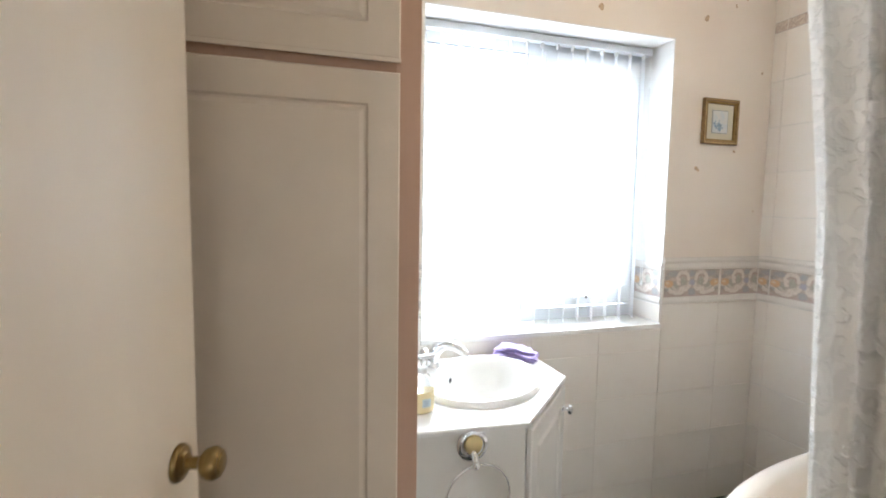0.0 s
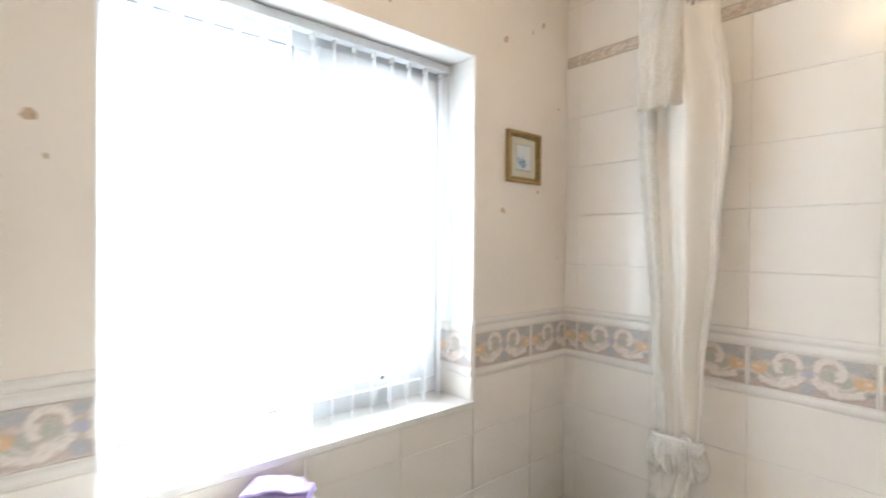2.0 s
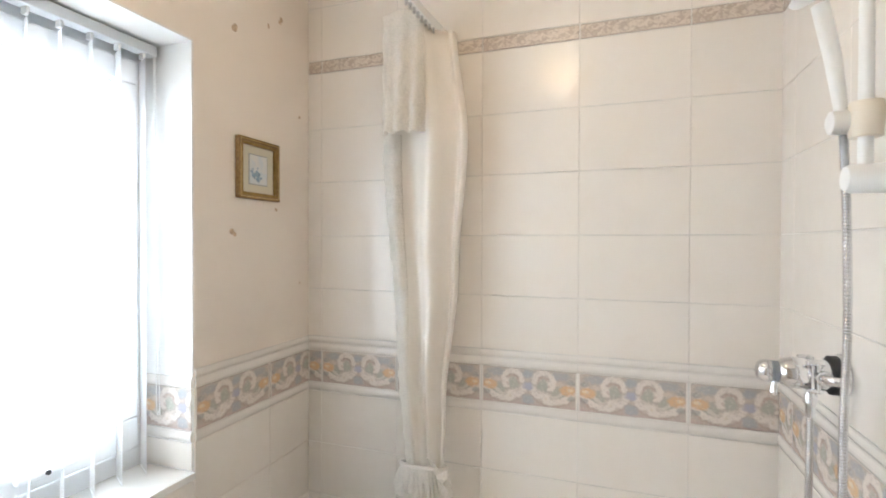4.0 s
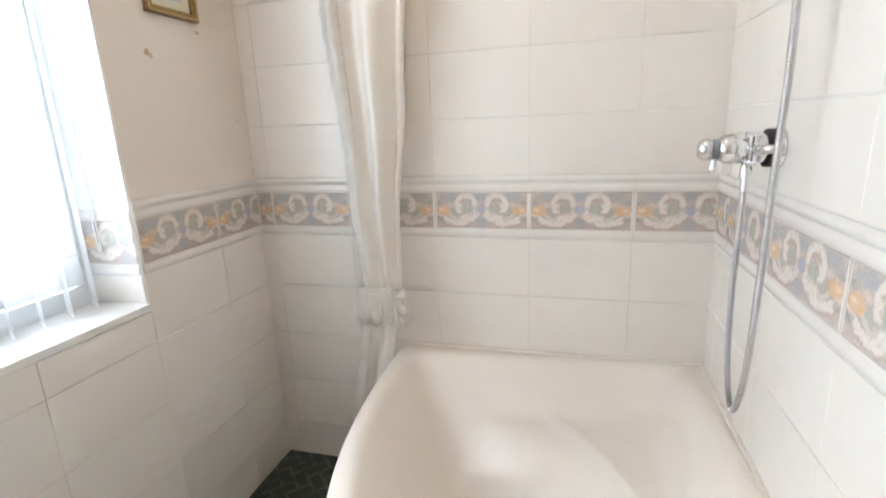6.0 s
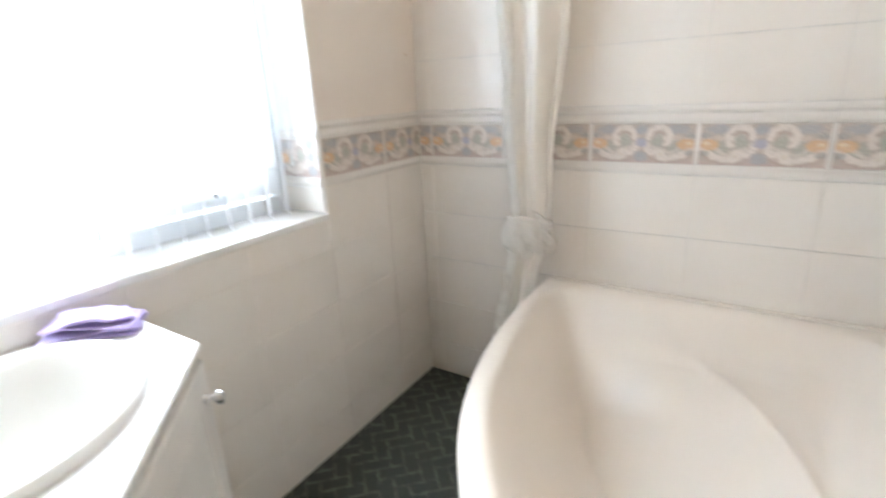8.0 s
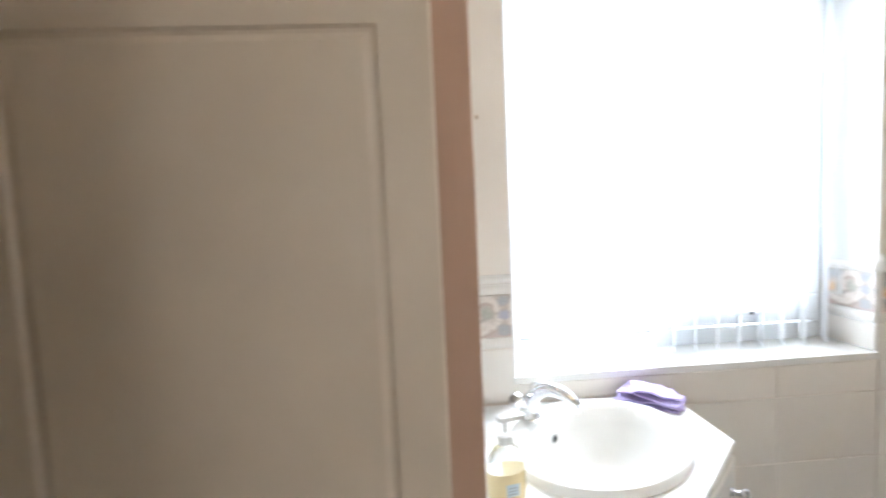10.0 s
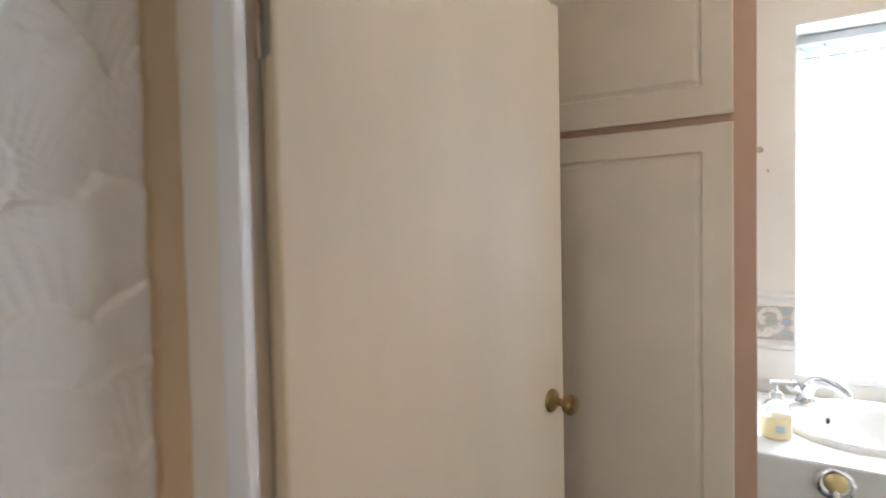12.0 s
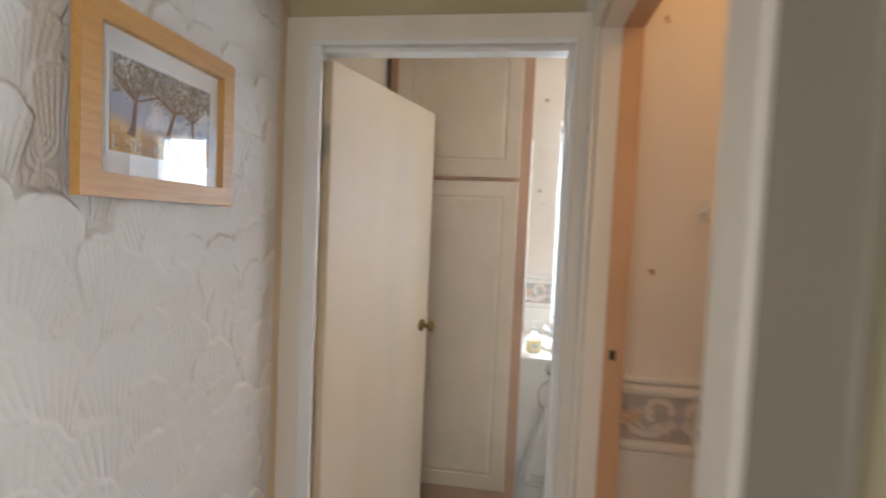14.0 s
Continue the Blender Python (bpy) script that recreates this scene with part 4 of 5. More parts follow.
def towel_ring():
    r = thing("towel_ring", "chrome towel ring with gold inlay on the vanity side", "towel ring", (0.577, 1.2955, 0.782))
    part("wall_plate", lathe(((0.046, 0), (0.046, -0.005), (0.041, -0.010), (0.034, -0.011), (0.032, -0.007), (0.026, -0.007)), 36, "y"), M_CHROME, r, "", True)
    part("inlay", lathe(((0.027, -0.009), (0.026, -0.013), (0.017, -0.016), (0.006, -0.017)), 32, "y", (0, 0, 0.004)), M_GOLDINLAY, r, "domed gold inlay", True)
    part("arm", tube(((0, -0.010, -0.018), (0, -0.026, -0.026), (0, -0.034, -0.038)), (0.010, 0.009, 0.008), 14), M_CHROME, r, "", True)
    part("tip", lathe(((0.004, -0.013), (0.010, -0.008), (0.011, 0.0), (0.008, 0.008), (0.003, 0.010)), 16, "z", (0, -0.034, -0.040)), M_CHROME, r, "", True)
    pts = [(0.009 + 0.091 * math.sin(a), -0.034, -0.132 + 0.091 * math.cos(a)) for a in (2 * math.pi * k / 56 for k in range(56))]
    part("ring", tube(pts, 0.0032, 10, closed=True), M_CHROME, r, "", True)
    return r


towel_ring()


def hand_towel():
    t = thing("hand_towel", "white striped hand towel hanging through the ring", "towel", (0.578, 1.262, 0.20))

    def sheet(front):
        def fn(u, v):
            k = (u - 0.5) * 2
            drop = 1 - v
            half = 0.050 + 0.058 * smooth01(drop * 1.1)
            fold = 0.010 * math.sin(u * 11 + 0.5) * (0.4 + drop)
            if v > 0.96:
                off = 0.012 * (1 - (v - 0.96) / 0.04)
            else:
                off = 0.012
            return (k * half - 0.045 * drop * (0.5 if front else 1.0), (-off if front else off * 0.7) + fold * (0.7 if front else 0.4), 0.405 * v - (0.02 if front else 0.0) * (1 - v))
        return grid(26, 24, fn)

    thick(part("front_fall", sheet(True), M_TOWEL, t, "", True), 0.004)
    thick(part("back_fall", sheet(False), M_TOWEL, t, "", True), 0.004)
    for k in range(4):
        def fn(u, v, k=k):
            x, y, z = 0.034 + 0.070, 0, 0.02 + 0.012 * k + 0.005 * v
            drop = 1 - z / 0.405
            half = 0.050 + 0.058 * smooth01(drop * 1.1)
            q = 0.15 + 0.7 * u
            return ((q - 0.5) * 2 * half - 0.0225 * drop, -0.0158 + 0.007 * math.sin(q * 11 + 0.5) * (0.4 + drop), z - 0.02 * drop)
        part("stripe", grid(18, 1, fn), M_TOWELSTRIPE, t, "", True)
    return t


hand_towel()

# ---------------------------------------------------------------- corner bath


def bath():
    b = thing("corner_bath", "large ivory acrylic corner bath with moulded seat", "bath", (0, 0, 0))
    cx, cy, power = 1.65, 0.74, 2.75

    def ray(a, half_w, half_d, xmax, ymin, soft):
        dx, dy = math.cos(a), math.sin(a)
        lo, hi = 0.0, 2.0
        for _ in range(40):
            m = (lo + hi) / 2
            x, y = XE - (cx + m * dx), (cy + m * dy) - YS
            f = (abs(x) / half_w) ** power + (abs(y) / half_d) ** power
            if x > 0 and y > 0 and f > 1:
                hi = m
            elif x <= 0 or y <= 0:
                g = (abs(x) / half_w) ** power * (x > 0) + (abs(y) / half_d) ** power * (y > 0)
                lo, hi = (m, hi) if g <= 1 else (lo, m)
            else:
                lo = m
        rs = [lo]
        if dx > 1e-6:
            rs.append((xmax - cx) / dx)
        if dy < -1e-6:
            rs.append((ymin - cy) / dy)
        k = min(rs)
        return k * sum((k / r) ** soft for r in rs) ** (-1 / soft)

    n = 256
    angles = [2 * math.pi * i / n for i in range(n)]
    for corner in ((XE - 0.003, YS + 1.054), (XE - 0.003, YS + 0.003), (XE - 1.402, YS + 0.003)):
        a = math.atan2(corner[1] - cy, corner[0] - cx) % (2 * math.pi)
        i = min(range(n), key=lambda q: abs(angles[q] - a))
        angles[i] = a
    out = [ray(a, 1.402, 1.054, XE - 0.003, YS + 0.003, 300) for a in angles]
    ins = [ray(a, 1.346, 1.004, XE - 0.058, YS + 0.046, 9) for a in angles]

    def at(a, r, z):
        return (cx + r * math.cos(a), cy + r * math.sin(a), z)

    bm = bmesh.new()
    rings = []
    for dr, z in ((-0.012, 0.515), (-0.001, 0.520), (0.0, 0.530), (0.0, 0.556), (-0.003, 0.566), (-0.009, 0.573), (-0.018, 0.576)):
        rings.append([bm.verts.new(at(a, r + dr, z)) for a, r in zip(angles, out)])
    rings.append([bm.verts.new(at(a, r + 0.010, 0.577)) for a, r in zip(angles, ins)])
    rings.append([bm.verts.new(at(a, r, 0.573)) for a, r in zip(angles, ins)])
    steps = 76
    for k in range(1, steps + 1):
        f = 1 - k / steps * 0.985
        ring = []
        for a, r in zip(angles, ins):
            x, y = cx + r * f * math.cos(a), cy + r * f * math.sin(a)
            wall = (1 - f) * r
            deep = 0.36 * smooth01(wall / 0.34) ** 0.72
            # sloping shelf in the far corner, ending in a curved crease
            side = ((XE - x + 0.25) * (y - YS + 0.05) - 0.228) / 0.72
            to_s, to_e = max(0.0, y - YS - 0.05), max(0.0, XE - 0.062 - x)
            d = 1 / (1 / (to_s + 0.01) ** 3 + 1 / (to_e + 0.01) ** 3) ** (1 / 3)
            shelf = min(deep, 0.035 * smooth01(wall / 0.05) + 0.105 * smooth01(d / 0.15) + 0.03 * d)
            over = max(0.0, min(1.0, side / 0.52))
            ridge = 0.007 * math.exp(-(side / 0.020) ** 2) * smooth01(wall / 0.09)
            z = 0.573 + ridge - (shelf + (max(deep, shelf) - shelf) * (1 - (1 - over) ** 1.25))
            ring.append(bm.verts.new((x, y, z)))
        rings.append(ring)
    for p, q in zip(rings, rings[1:]):
        for i in range(n):
            j = (i + 1) % n
            bm.faces.new((p[i], p[j], q[j], q[i]))
    bm.faces.new(rings[-1])
    part("shell", bm, M_BATH, b, "", True)
    bm = bmesh.new()
    lo = [bm.verts.new(at(a, r - 0.022, 0.0)) for a, r in zip(angles, out)]
    mid = [bm.verts.new(at(a, r - 0.018, 0.09)) for a, r in zip(angles, out)]
    hi = [bm.verts.new(at(a, r - 0.016, 0.522)) for a, r in zip(angles, out)]
    for p, q in ((lo, mid), (mid, hi)):
        for i in range(n):
            j = (i + 1) % n
            bm.faces.new((p[i], p[j], q[j], q[i]))
    part("front_panel", bm, M_BATH, b, "curved ivory side panel", True)
    return b


bath()
structure("trim_bath_seal", boxes(((XE - 0.014, XE - 0.001, YS + 0.012, YS + 1.03, BATH_Z - 0.004, BATH_Z + 0.008), (XE - 1.38, XE - 0.001, YS + 0.001, YS + 0.013, BATH_Z - 0.004, BATH_Z + 0.008)),
                                  bevel=0.005), M_SEAL, "yellowed sealant strip where the bath meets the tiles", "sealant")

# ---------------------------------------------------------------- shower


def shower_valve():
    v = thing("shower_valve", "chrome concentric shower valve on the tiled wall", "shower valve", (1.868, YS + 0.004, 1.310))
    part("wall_plate", lathe(((0.046, 0), (0.046, 0.006), (0.043, 0.010), (0.036, 0.013), (0.028, 0.016)), 36, "y"), M_CHROME, v, "", True)
    part("gasket", lathe(((0.038, 0.010), (0.041, 0.012), (0.041, 0.024), (0.036, 0.027)), 30, "y"), M_DARK, v, "black rubber ring", True)
    part("body", lathe(((0.024, 0.020), (0.031, 0.027), (0.031, 0.044), (0.030, 0.062), (0.033, 0.066), (0.0335, 0.082), (0.030, 0.098), (0.025, 0.106), (0.021, 0.108)), 36, "y"), M_CHROME, v, "", True)
    part("flange", boxes(((-0.036, 0.036, 0.046, 0.054, -0.033, 0.033), (-0.033, 0.033, 0.0545, 0.061, -0.030, 0.030)), bevel=0.003), M_CHROME, v, "clamping flange")
    for sx, sz in ((-1, 1), (1, 1), (-1, -1), (1, -1)):
        part("screw", lathe(((0.005, 0.040), (0.006, 0.044), (0.006, 0.066), (0.003, 0.068)), 12, "y", (sx * 0.030, 0, sz * 0.029)), M_CHROME, v, "", True)
    part("grip_ring", lathe([(0.0225 if k % 2 else 0.0205, 0.107 + k * 0.0014) for k in range(8)], 30, "y"), M_GREYSEAL, v, "dark ribbed ring")
    part("temperature_knob", lathe(((0.017, 0.117), (0.0235, 0.120), (0.0245, 0.126), (0.023, 0.134), (0.018, 0.141), (0.010, 0.1445), (0.004, 0.145)), 30, "y"), M_CHROME, v, "", True)
    part("flow_lever", tube(((0, 0.111, -0.018), (0, 0.113, -0.032), (0, 0.113, -0.045), (0, 0.112, -0.052)), (0.0045, 0.0055, 0.0085, 0.005), 12), M_CHROME, v, "short flow lever", True)
    part("inlet", tube(((-0.062, 0.012, 0.0), (-0.060, 0.034, 0.0), (-0.050, 0.042, 0.0), (-0.018, 0.042, 0.0)), 0.0095, 14), M_CHROME, v, "", True)
    part("inlet_nut", lathe(((0.0155, -0.046), (0.0165, -0.044), (0.0165, -0.034), (0.0155, -0.032)), 6, "x", (0, 0.042, 0)), M_CHROME, v)
    part("outlet", lathe(((0.011, -0.062), (0.011, -0.044), (0.009, -0.040), (0.009, -0.024)), 18, "z", (-0.008, 0.0554, 0)), M_CHROME, v, "", True)
    for o in v.children:
        o.scale.y = 1.12
    return v


shower_valve()


def shower_hose():
    h = thing("shower_hose", "ribbed steel shower hose hanging in a loop", "hose", (0, 0, 0))
    y = YS + 0.066
    keys = ((1.858, y, 1.258), (1.863, y, 1.10), (1.863, y, 0.98), (1.853, y, 0.88), (1.831, y, 0.79), (1.802, y, 0.740), (1.773, y, 0.727), (1.746, y, 0.760),
            (1.722, y, 0.83), (1.708, y, 0.95), (1.703, y, 1.10), (1.699, y, 1.28), (1.689, y, 1.45), (1.677, y + 0.008, 1.65), (1.665, y + 0.018, 1.77), (1.662, y + 0.020, 1.80))
    line = spline(keys, 120)
    part("hose", tube(line, [0.0064 * (1.0, 1.10, 1.14, 1.10)[i % 4] if i % 4 else 0.0056 for i in range(len(line))], 10), M_STEEL, h, "", True)
    for a, b in (((1.858, y, 1.264), (1.859, y, 1.218)), ((1.660, y + 0.020, 1.825), (1.664, y + 0.018, 1.780))):
        part("end_ferrule", tube((a, b), 0.009, 14), M_CHROME, h, "", True)
    return h


shower_hose()


def shower_rail():
    r = thing("shower_rail", "white and cream shower slide rail with handset", "shower rail", (1.648, YS + 0.004, 1.68))
    part("riser", tube(((0, 0.055, 0.02), (0, 0.055, 0.66)), 0.011, 18), M_PLASTIC, r, "", True)
    for z in (0.02, 0.64):
        part("wall_bracket", lathe(((0.026, 0), (0.026, 0.03), (0.025, 0.075), (0.021, 0.084)), 28, "y", (0, 0, z)), M_PLASTIC, r, "", True)
    holder = part("slider", lathe(((0.024, -0.03), (0.026, 0.0), (0.024, 0.03)), 24, "z", (0, 0.055, 0.12)), M_CREAMPLASTIC, r, "cream sliding holder", True)
    part("holder_knob", lathe(((0.018, 0), (0.022, 0.01), (0.020, 0.032), (0.012, 0.036)), 22, "y", (0.012, 0.070, 0.12)), M_PLASTIC, holder, "", True)
    part("handset_grip", tube(((0.012, 0.085, 0.135), (0.012, 0.098, 0.23), (0.012, 0.118, 0.33)), (0.010, 0.013, 0.014), 16), M_PLASTIC, r, "", True)
    head = part("handset_head", lathe(((0.016, -0.012), (0.036, 0.004), (0.040, 0.014), (0.038, 0.022)), 28), M_PLASTIC, r, "round white spray head", True)
    head.matrix_local = pose(0.012, 0.126, 0.36, -62, 0, 0)
    return r


shower_rail()

# ---------------------------------------------------------------- curtains and their rail
RAIL = spline(((XE, 1.283, 2.305), (2.00, 1.300, 2.305), (1.72, 1.290, 2.305), (1.42, 1.205, 2.305), (1.12, 1.020, 2.305), (0.90, 0.790, 2.305), (0.77, 0.530, 2.305), (0.735, YS + 0.003, 2.305)), 10)


def curtain_rail():
    r = thing("curtain_rail", "white curved shower curtain rail", "curtain rail", (XE, 1.283, 2.305))
    bm = bmesh.new()
    prev = None
    for i, p in enumerate(RAIL):
        d = (RAIL[min(i + 1, len(RAIL) - 1)] - RAIL[max(i - 1, 0)]).normalized()
        s = Vector((-d.y, d.x, 0))
        ring = [bm.verts.new(p + s * a + Vector((0, 0, b)) - Vector((XE, 1.283, 2.305))) for a, b in ((-0.009, -0.014), (0.009, -0.014), (0.010, 0.012), (0.006, 0.017), (-0.006, 0.017), (-0.010, 0.012))]
        if prev:
            for k in range(6):
                bm.faces.new((prev[k], prev[(k + 1) % 6], ring[(k + 1) % 6], ring[k]))
        else:
            bm.faces.new(ring)
        prev = ring
    bm.faces.new(prev)
    part("track", bm, M_PLASTIC, r, "", True)
    for p in list(RAIL[1:14:1]) + list(RAIL[-12:-1:1]):
        part("glider", boxed(p.x - XE - 0.004, p.x - XE + 0.004, p.y - 1.283 - 0.004, p.y - 1.283 + 0.004, -0.032, -0.013), M_STEEL, r)
    return r


curtain_rail()


def tied_curtain():
    c = thing("shower_curtain", "ivory shower curtain tied back with a lace ruffle", "curtain", (0, 0, 0))
    base, top_z = 0.30, 2.290

    def between(z, rows):
        for (z0, a), (z1, b) in zip(rows, rows[1:]):
            if z <= z1:
                return a + (b - a) * smooth01((z - z0) / (z1 - z0))
        return rows[-1][1]

    def right(z):
        return between(z, ((0.30, 1.342), (0.55, 1.326), (0.84, 1.272), (1.05, 1.264), (1.50, 1.222), (1.94, 1.193), (2.29, 1.234)))

    def left(z):
        return between(z, ((0.30, 1.475), (0.72, 1.406), (0.84, 1.386), (1.20, 1.414), (1.95, 1.466), (2.29, 1.445)))

    def bell(u, at, wide):
        return math.exp(-((u - at) / wide) ** 2)

    def cloth(u, v):
        z = base + v * (top_z - base)
        lo, hi = right(z), left(z)
        drop = smooth01((z - 0.62) / 0.5)
        split = 0.57 + 0.17 * smooth01((z - 0.85) / 0.7)
        lump = 1.2 * bell(u, split * 0.52, split * 0.26) + 0.75 * bell(u, (1 + split) / 2, (1 - split) * 0.42) + 0.50 * bell(u, 0.04, 0.05)
        fine = 0.16 * math.sin(u * 23 + 2.1 * math.sin(z * 1.7)) * bell(z, 2.25, 0.28) + 0.10 * math.sin(u * 31 + z * 3) * bell(z, 0.86, 0.20) + 0.05 * math.sin(u * 9 + z * 2.3)
        push = (0.020 + 0.036 * drop) * (lump + fine)
        return (2.185 - 0.035 * u - 1.05 * push, lo + (hi - lo) * u, z)

    thick(part("cloth", grid(120, 90, cloth), M_CURTAIN, c, "", True), 0.002)

    def lace(u, v):
        z = base + v * (1.95 - base)
        x, y, _ = cloth(0.80 + 0.22 * u, v * (1.95 - base) / (top_z - base))
        wave = (0.006 * math.sin(z * 95) + 0.004 * math.sin(z * 41 + 1)) * u
        return (x - 0.010 + wave, y - 0.003 + 0.8 * wave + 0.012 * u, z)

    thick(part("lace_edge", grid(12, 280, lace), M_LACE, c, "crinkled lace edging", True), 0.002)

    def valance(u, v):
        z = 1.945 + v * 0.375
        wave = 0.011 * math.sin(u * 19 + z * 4) * (1.25 - v) + 0.004 * math.sin(z * 60 + u * 9)
        scallop = 0.009 * abs(math.sin(u * 16)) * (1 - v) ** 8
        return (2.055 - 0.03 * math.sin(u * 3.14) + wave, 1.304 + 0.140 * u + 0.012 * (1 - v) * (u - 0.3), z - scallop)

    thick(part("lace_valance", grid(70, 60, valance), M_LACE, c, "ruffled lace top flap", True), 0.002)

    # band round the bundle, a gathered frill below it and a looser frill at the bow
    def round_bundle(a, z, grow):
        return (2.130 + (0.056 + grow) * math.cos(a), 1.331 + (0.073 + grow) * math.sin(a), z)

    ring = [round_bundle(2 * math.pi * k / 48, 0.848 - 0.016 * math.cos(2 * math.pi * k / 48), 0.004) for k in range(48)]
    part("band", tube(ring, 0.006, 8, closed=True), M_CURTAIN, c, "narrow ivory tie band", True)

    def frill(u, v):
        a = 2 * math.pi * u
        drop = 1 - v
        at = (3.2 * math.cos(a), 3.2 * math.sin(a), 1.5 * v)
        ruffle = drop * (0.030 * noise.noise(at) + 0.014 * noise.noise((3 * at[0], 3 * at[1], 2.0)) + 0.003 * math.sin(a * 41 + 4 * v))
        return round_bundle(a, 0.850 - 0.016 * math.cos(a) - 0.118 * drop + 0.010 * drop * math.sin(a * 9 + 1.2) + 0.004 * math.sin(a * 37) * drop, 0.002 + 0.012 * math.sin(drop * 2.6) + ruffle)

    thick(part("tieback_frill", grid(220, 12, frill), M_LACE, c, "gathered lace frill", True), 0.002)

    def bow(u, v):
        a = (u - 0.5) * math.pi * 1.15
        ruffle = v * (0.024 * noise.noise((u * 5, 1.3, v)) + 0.012 * noise.noise((u * 16, 4.1, 2 * v)))
        reach = 0.056 * v * (1 + 0.5 * noise.noise((u * 7, 8.2, 0.0)))
        return (2.095 - 0.020 * v + ruffle, 1.282 - reach * math.cos(a) + 0.5 * ruffle, 0.832 + 1.1 * reach * math.sin(a) - 0.010 * v)

    thick(part("bow_frill", grid(60, 10, bow), M_LACE, c, "loose lace frill of the bow", True), 0.002)
    return c


tied_curtain()


def near_curtain():
    c = thing("shower_curtain", "gathered white embossed shower curtain beside the doorway", "curtain", (0, 0, 0))

    def cloth(u, v):
        z = 0.62 + v * (2.285 - 0.62)
        rise = max(0.0, z - 1.43) / 0.85
        y = 0.571 + (0.158 * rise + 0.06 * min(0.0, z - 1.43)) * (1 - u) - 0.283 * u
        x = 0.775 + 0.068 * rise * (1 - u) - 0.035 * u + (0.024 * math.sin(u * 2 * math.pi * 5.5 + 0.4) + 0.010 * math.sin(u * 31 + z)) * (0.8 + 0.25 * math.sin(z * 1.7))
        return (x, y + 0.012 * math.sin(u * 2 * math.pi * 5.5 + 1.9) + 0.006 * math.sin(z * 2.4), z)

    thick(part("cloth", grid(140, 60, cloth), M_SATIN, c, "", True), 0.002)
    return c


near_curtain()

# ---------------------------------------------------------------- pictures


def small_picture():
    p = thing("picture", "small gilt framed picture with a blue floral sketch", "picture", (1.996, YN - 0.001, 1.837), 0)
    w, h = 0.101, 0.102

    def rim(d0, d1, y0, y1):
        return boxes(((-w + d0, w - d0, y0, y1, h - d1, h - d0), (-w + d0, w - d0, y0, y1, -h + d0, -h + d1), (-w + d0, -w + d1, y0, y1, -h + d1, h - d1), (w - d1, w - d0, y0, y1, -h + d1, h - d1)), bevel=0.002)

    fr = part("frame", rim(0.0, 0.013, -0.018, 0.0), M_GOLD, p, "dark gilt moulded frame")
    part("gilt_line", rim(0.006, 0.008, -0.0186, -0.017), M_GOLDINLAY, fr)
    part("inner_moulding", rim(0.011, 0.023, -0.014, -0.001), M_BRASS, fr)
    part("mount", boxed(-w + 0.024, w - 0.024, -0.006, -0.003, -h + 0.024, h - 0.024), M_MATCREAM, p)
    part("mount_edge", boxed(-0.046, 0.046, -0.0072, -0.006, -0.052, 0.052), M_GREYSEAL, p)
    art = part("sketch", boxed(-0.043, 0.043, -0.0084, -0.007, -0.049, 0.049), M_SKETCH, p, "pale watercolour sketch")
    bm = bmesh.new()
    r2 = random.Random(8)
    for _ in range(26):
        x, z, s = r2.gauss(-0.010, 0.012), r2.gauss(-0.020, 0.010), r2.uniform(0.003, 0.008)
        bm.faces.new([bm.verts.new((x + s * math.cos(k * 1.047) * r2.uniform(0.6, 1.2), -0.0088 - r2.uniform(0, 0.0003), z + s * math.sin(k * 1.047))) for k in range(6)])
    part("flowers", bm, M_SKETCHBLUE, art)
    return p


small_picture()


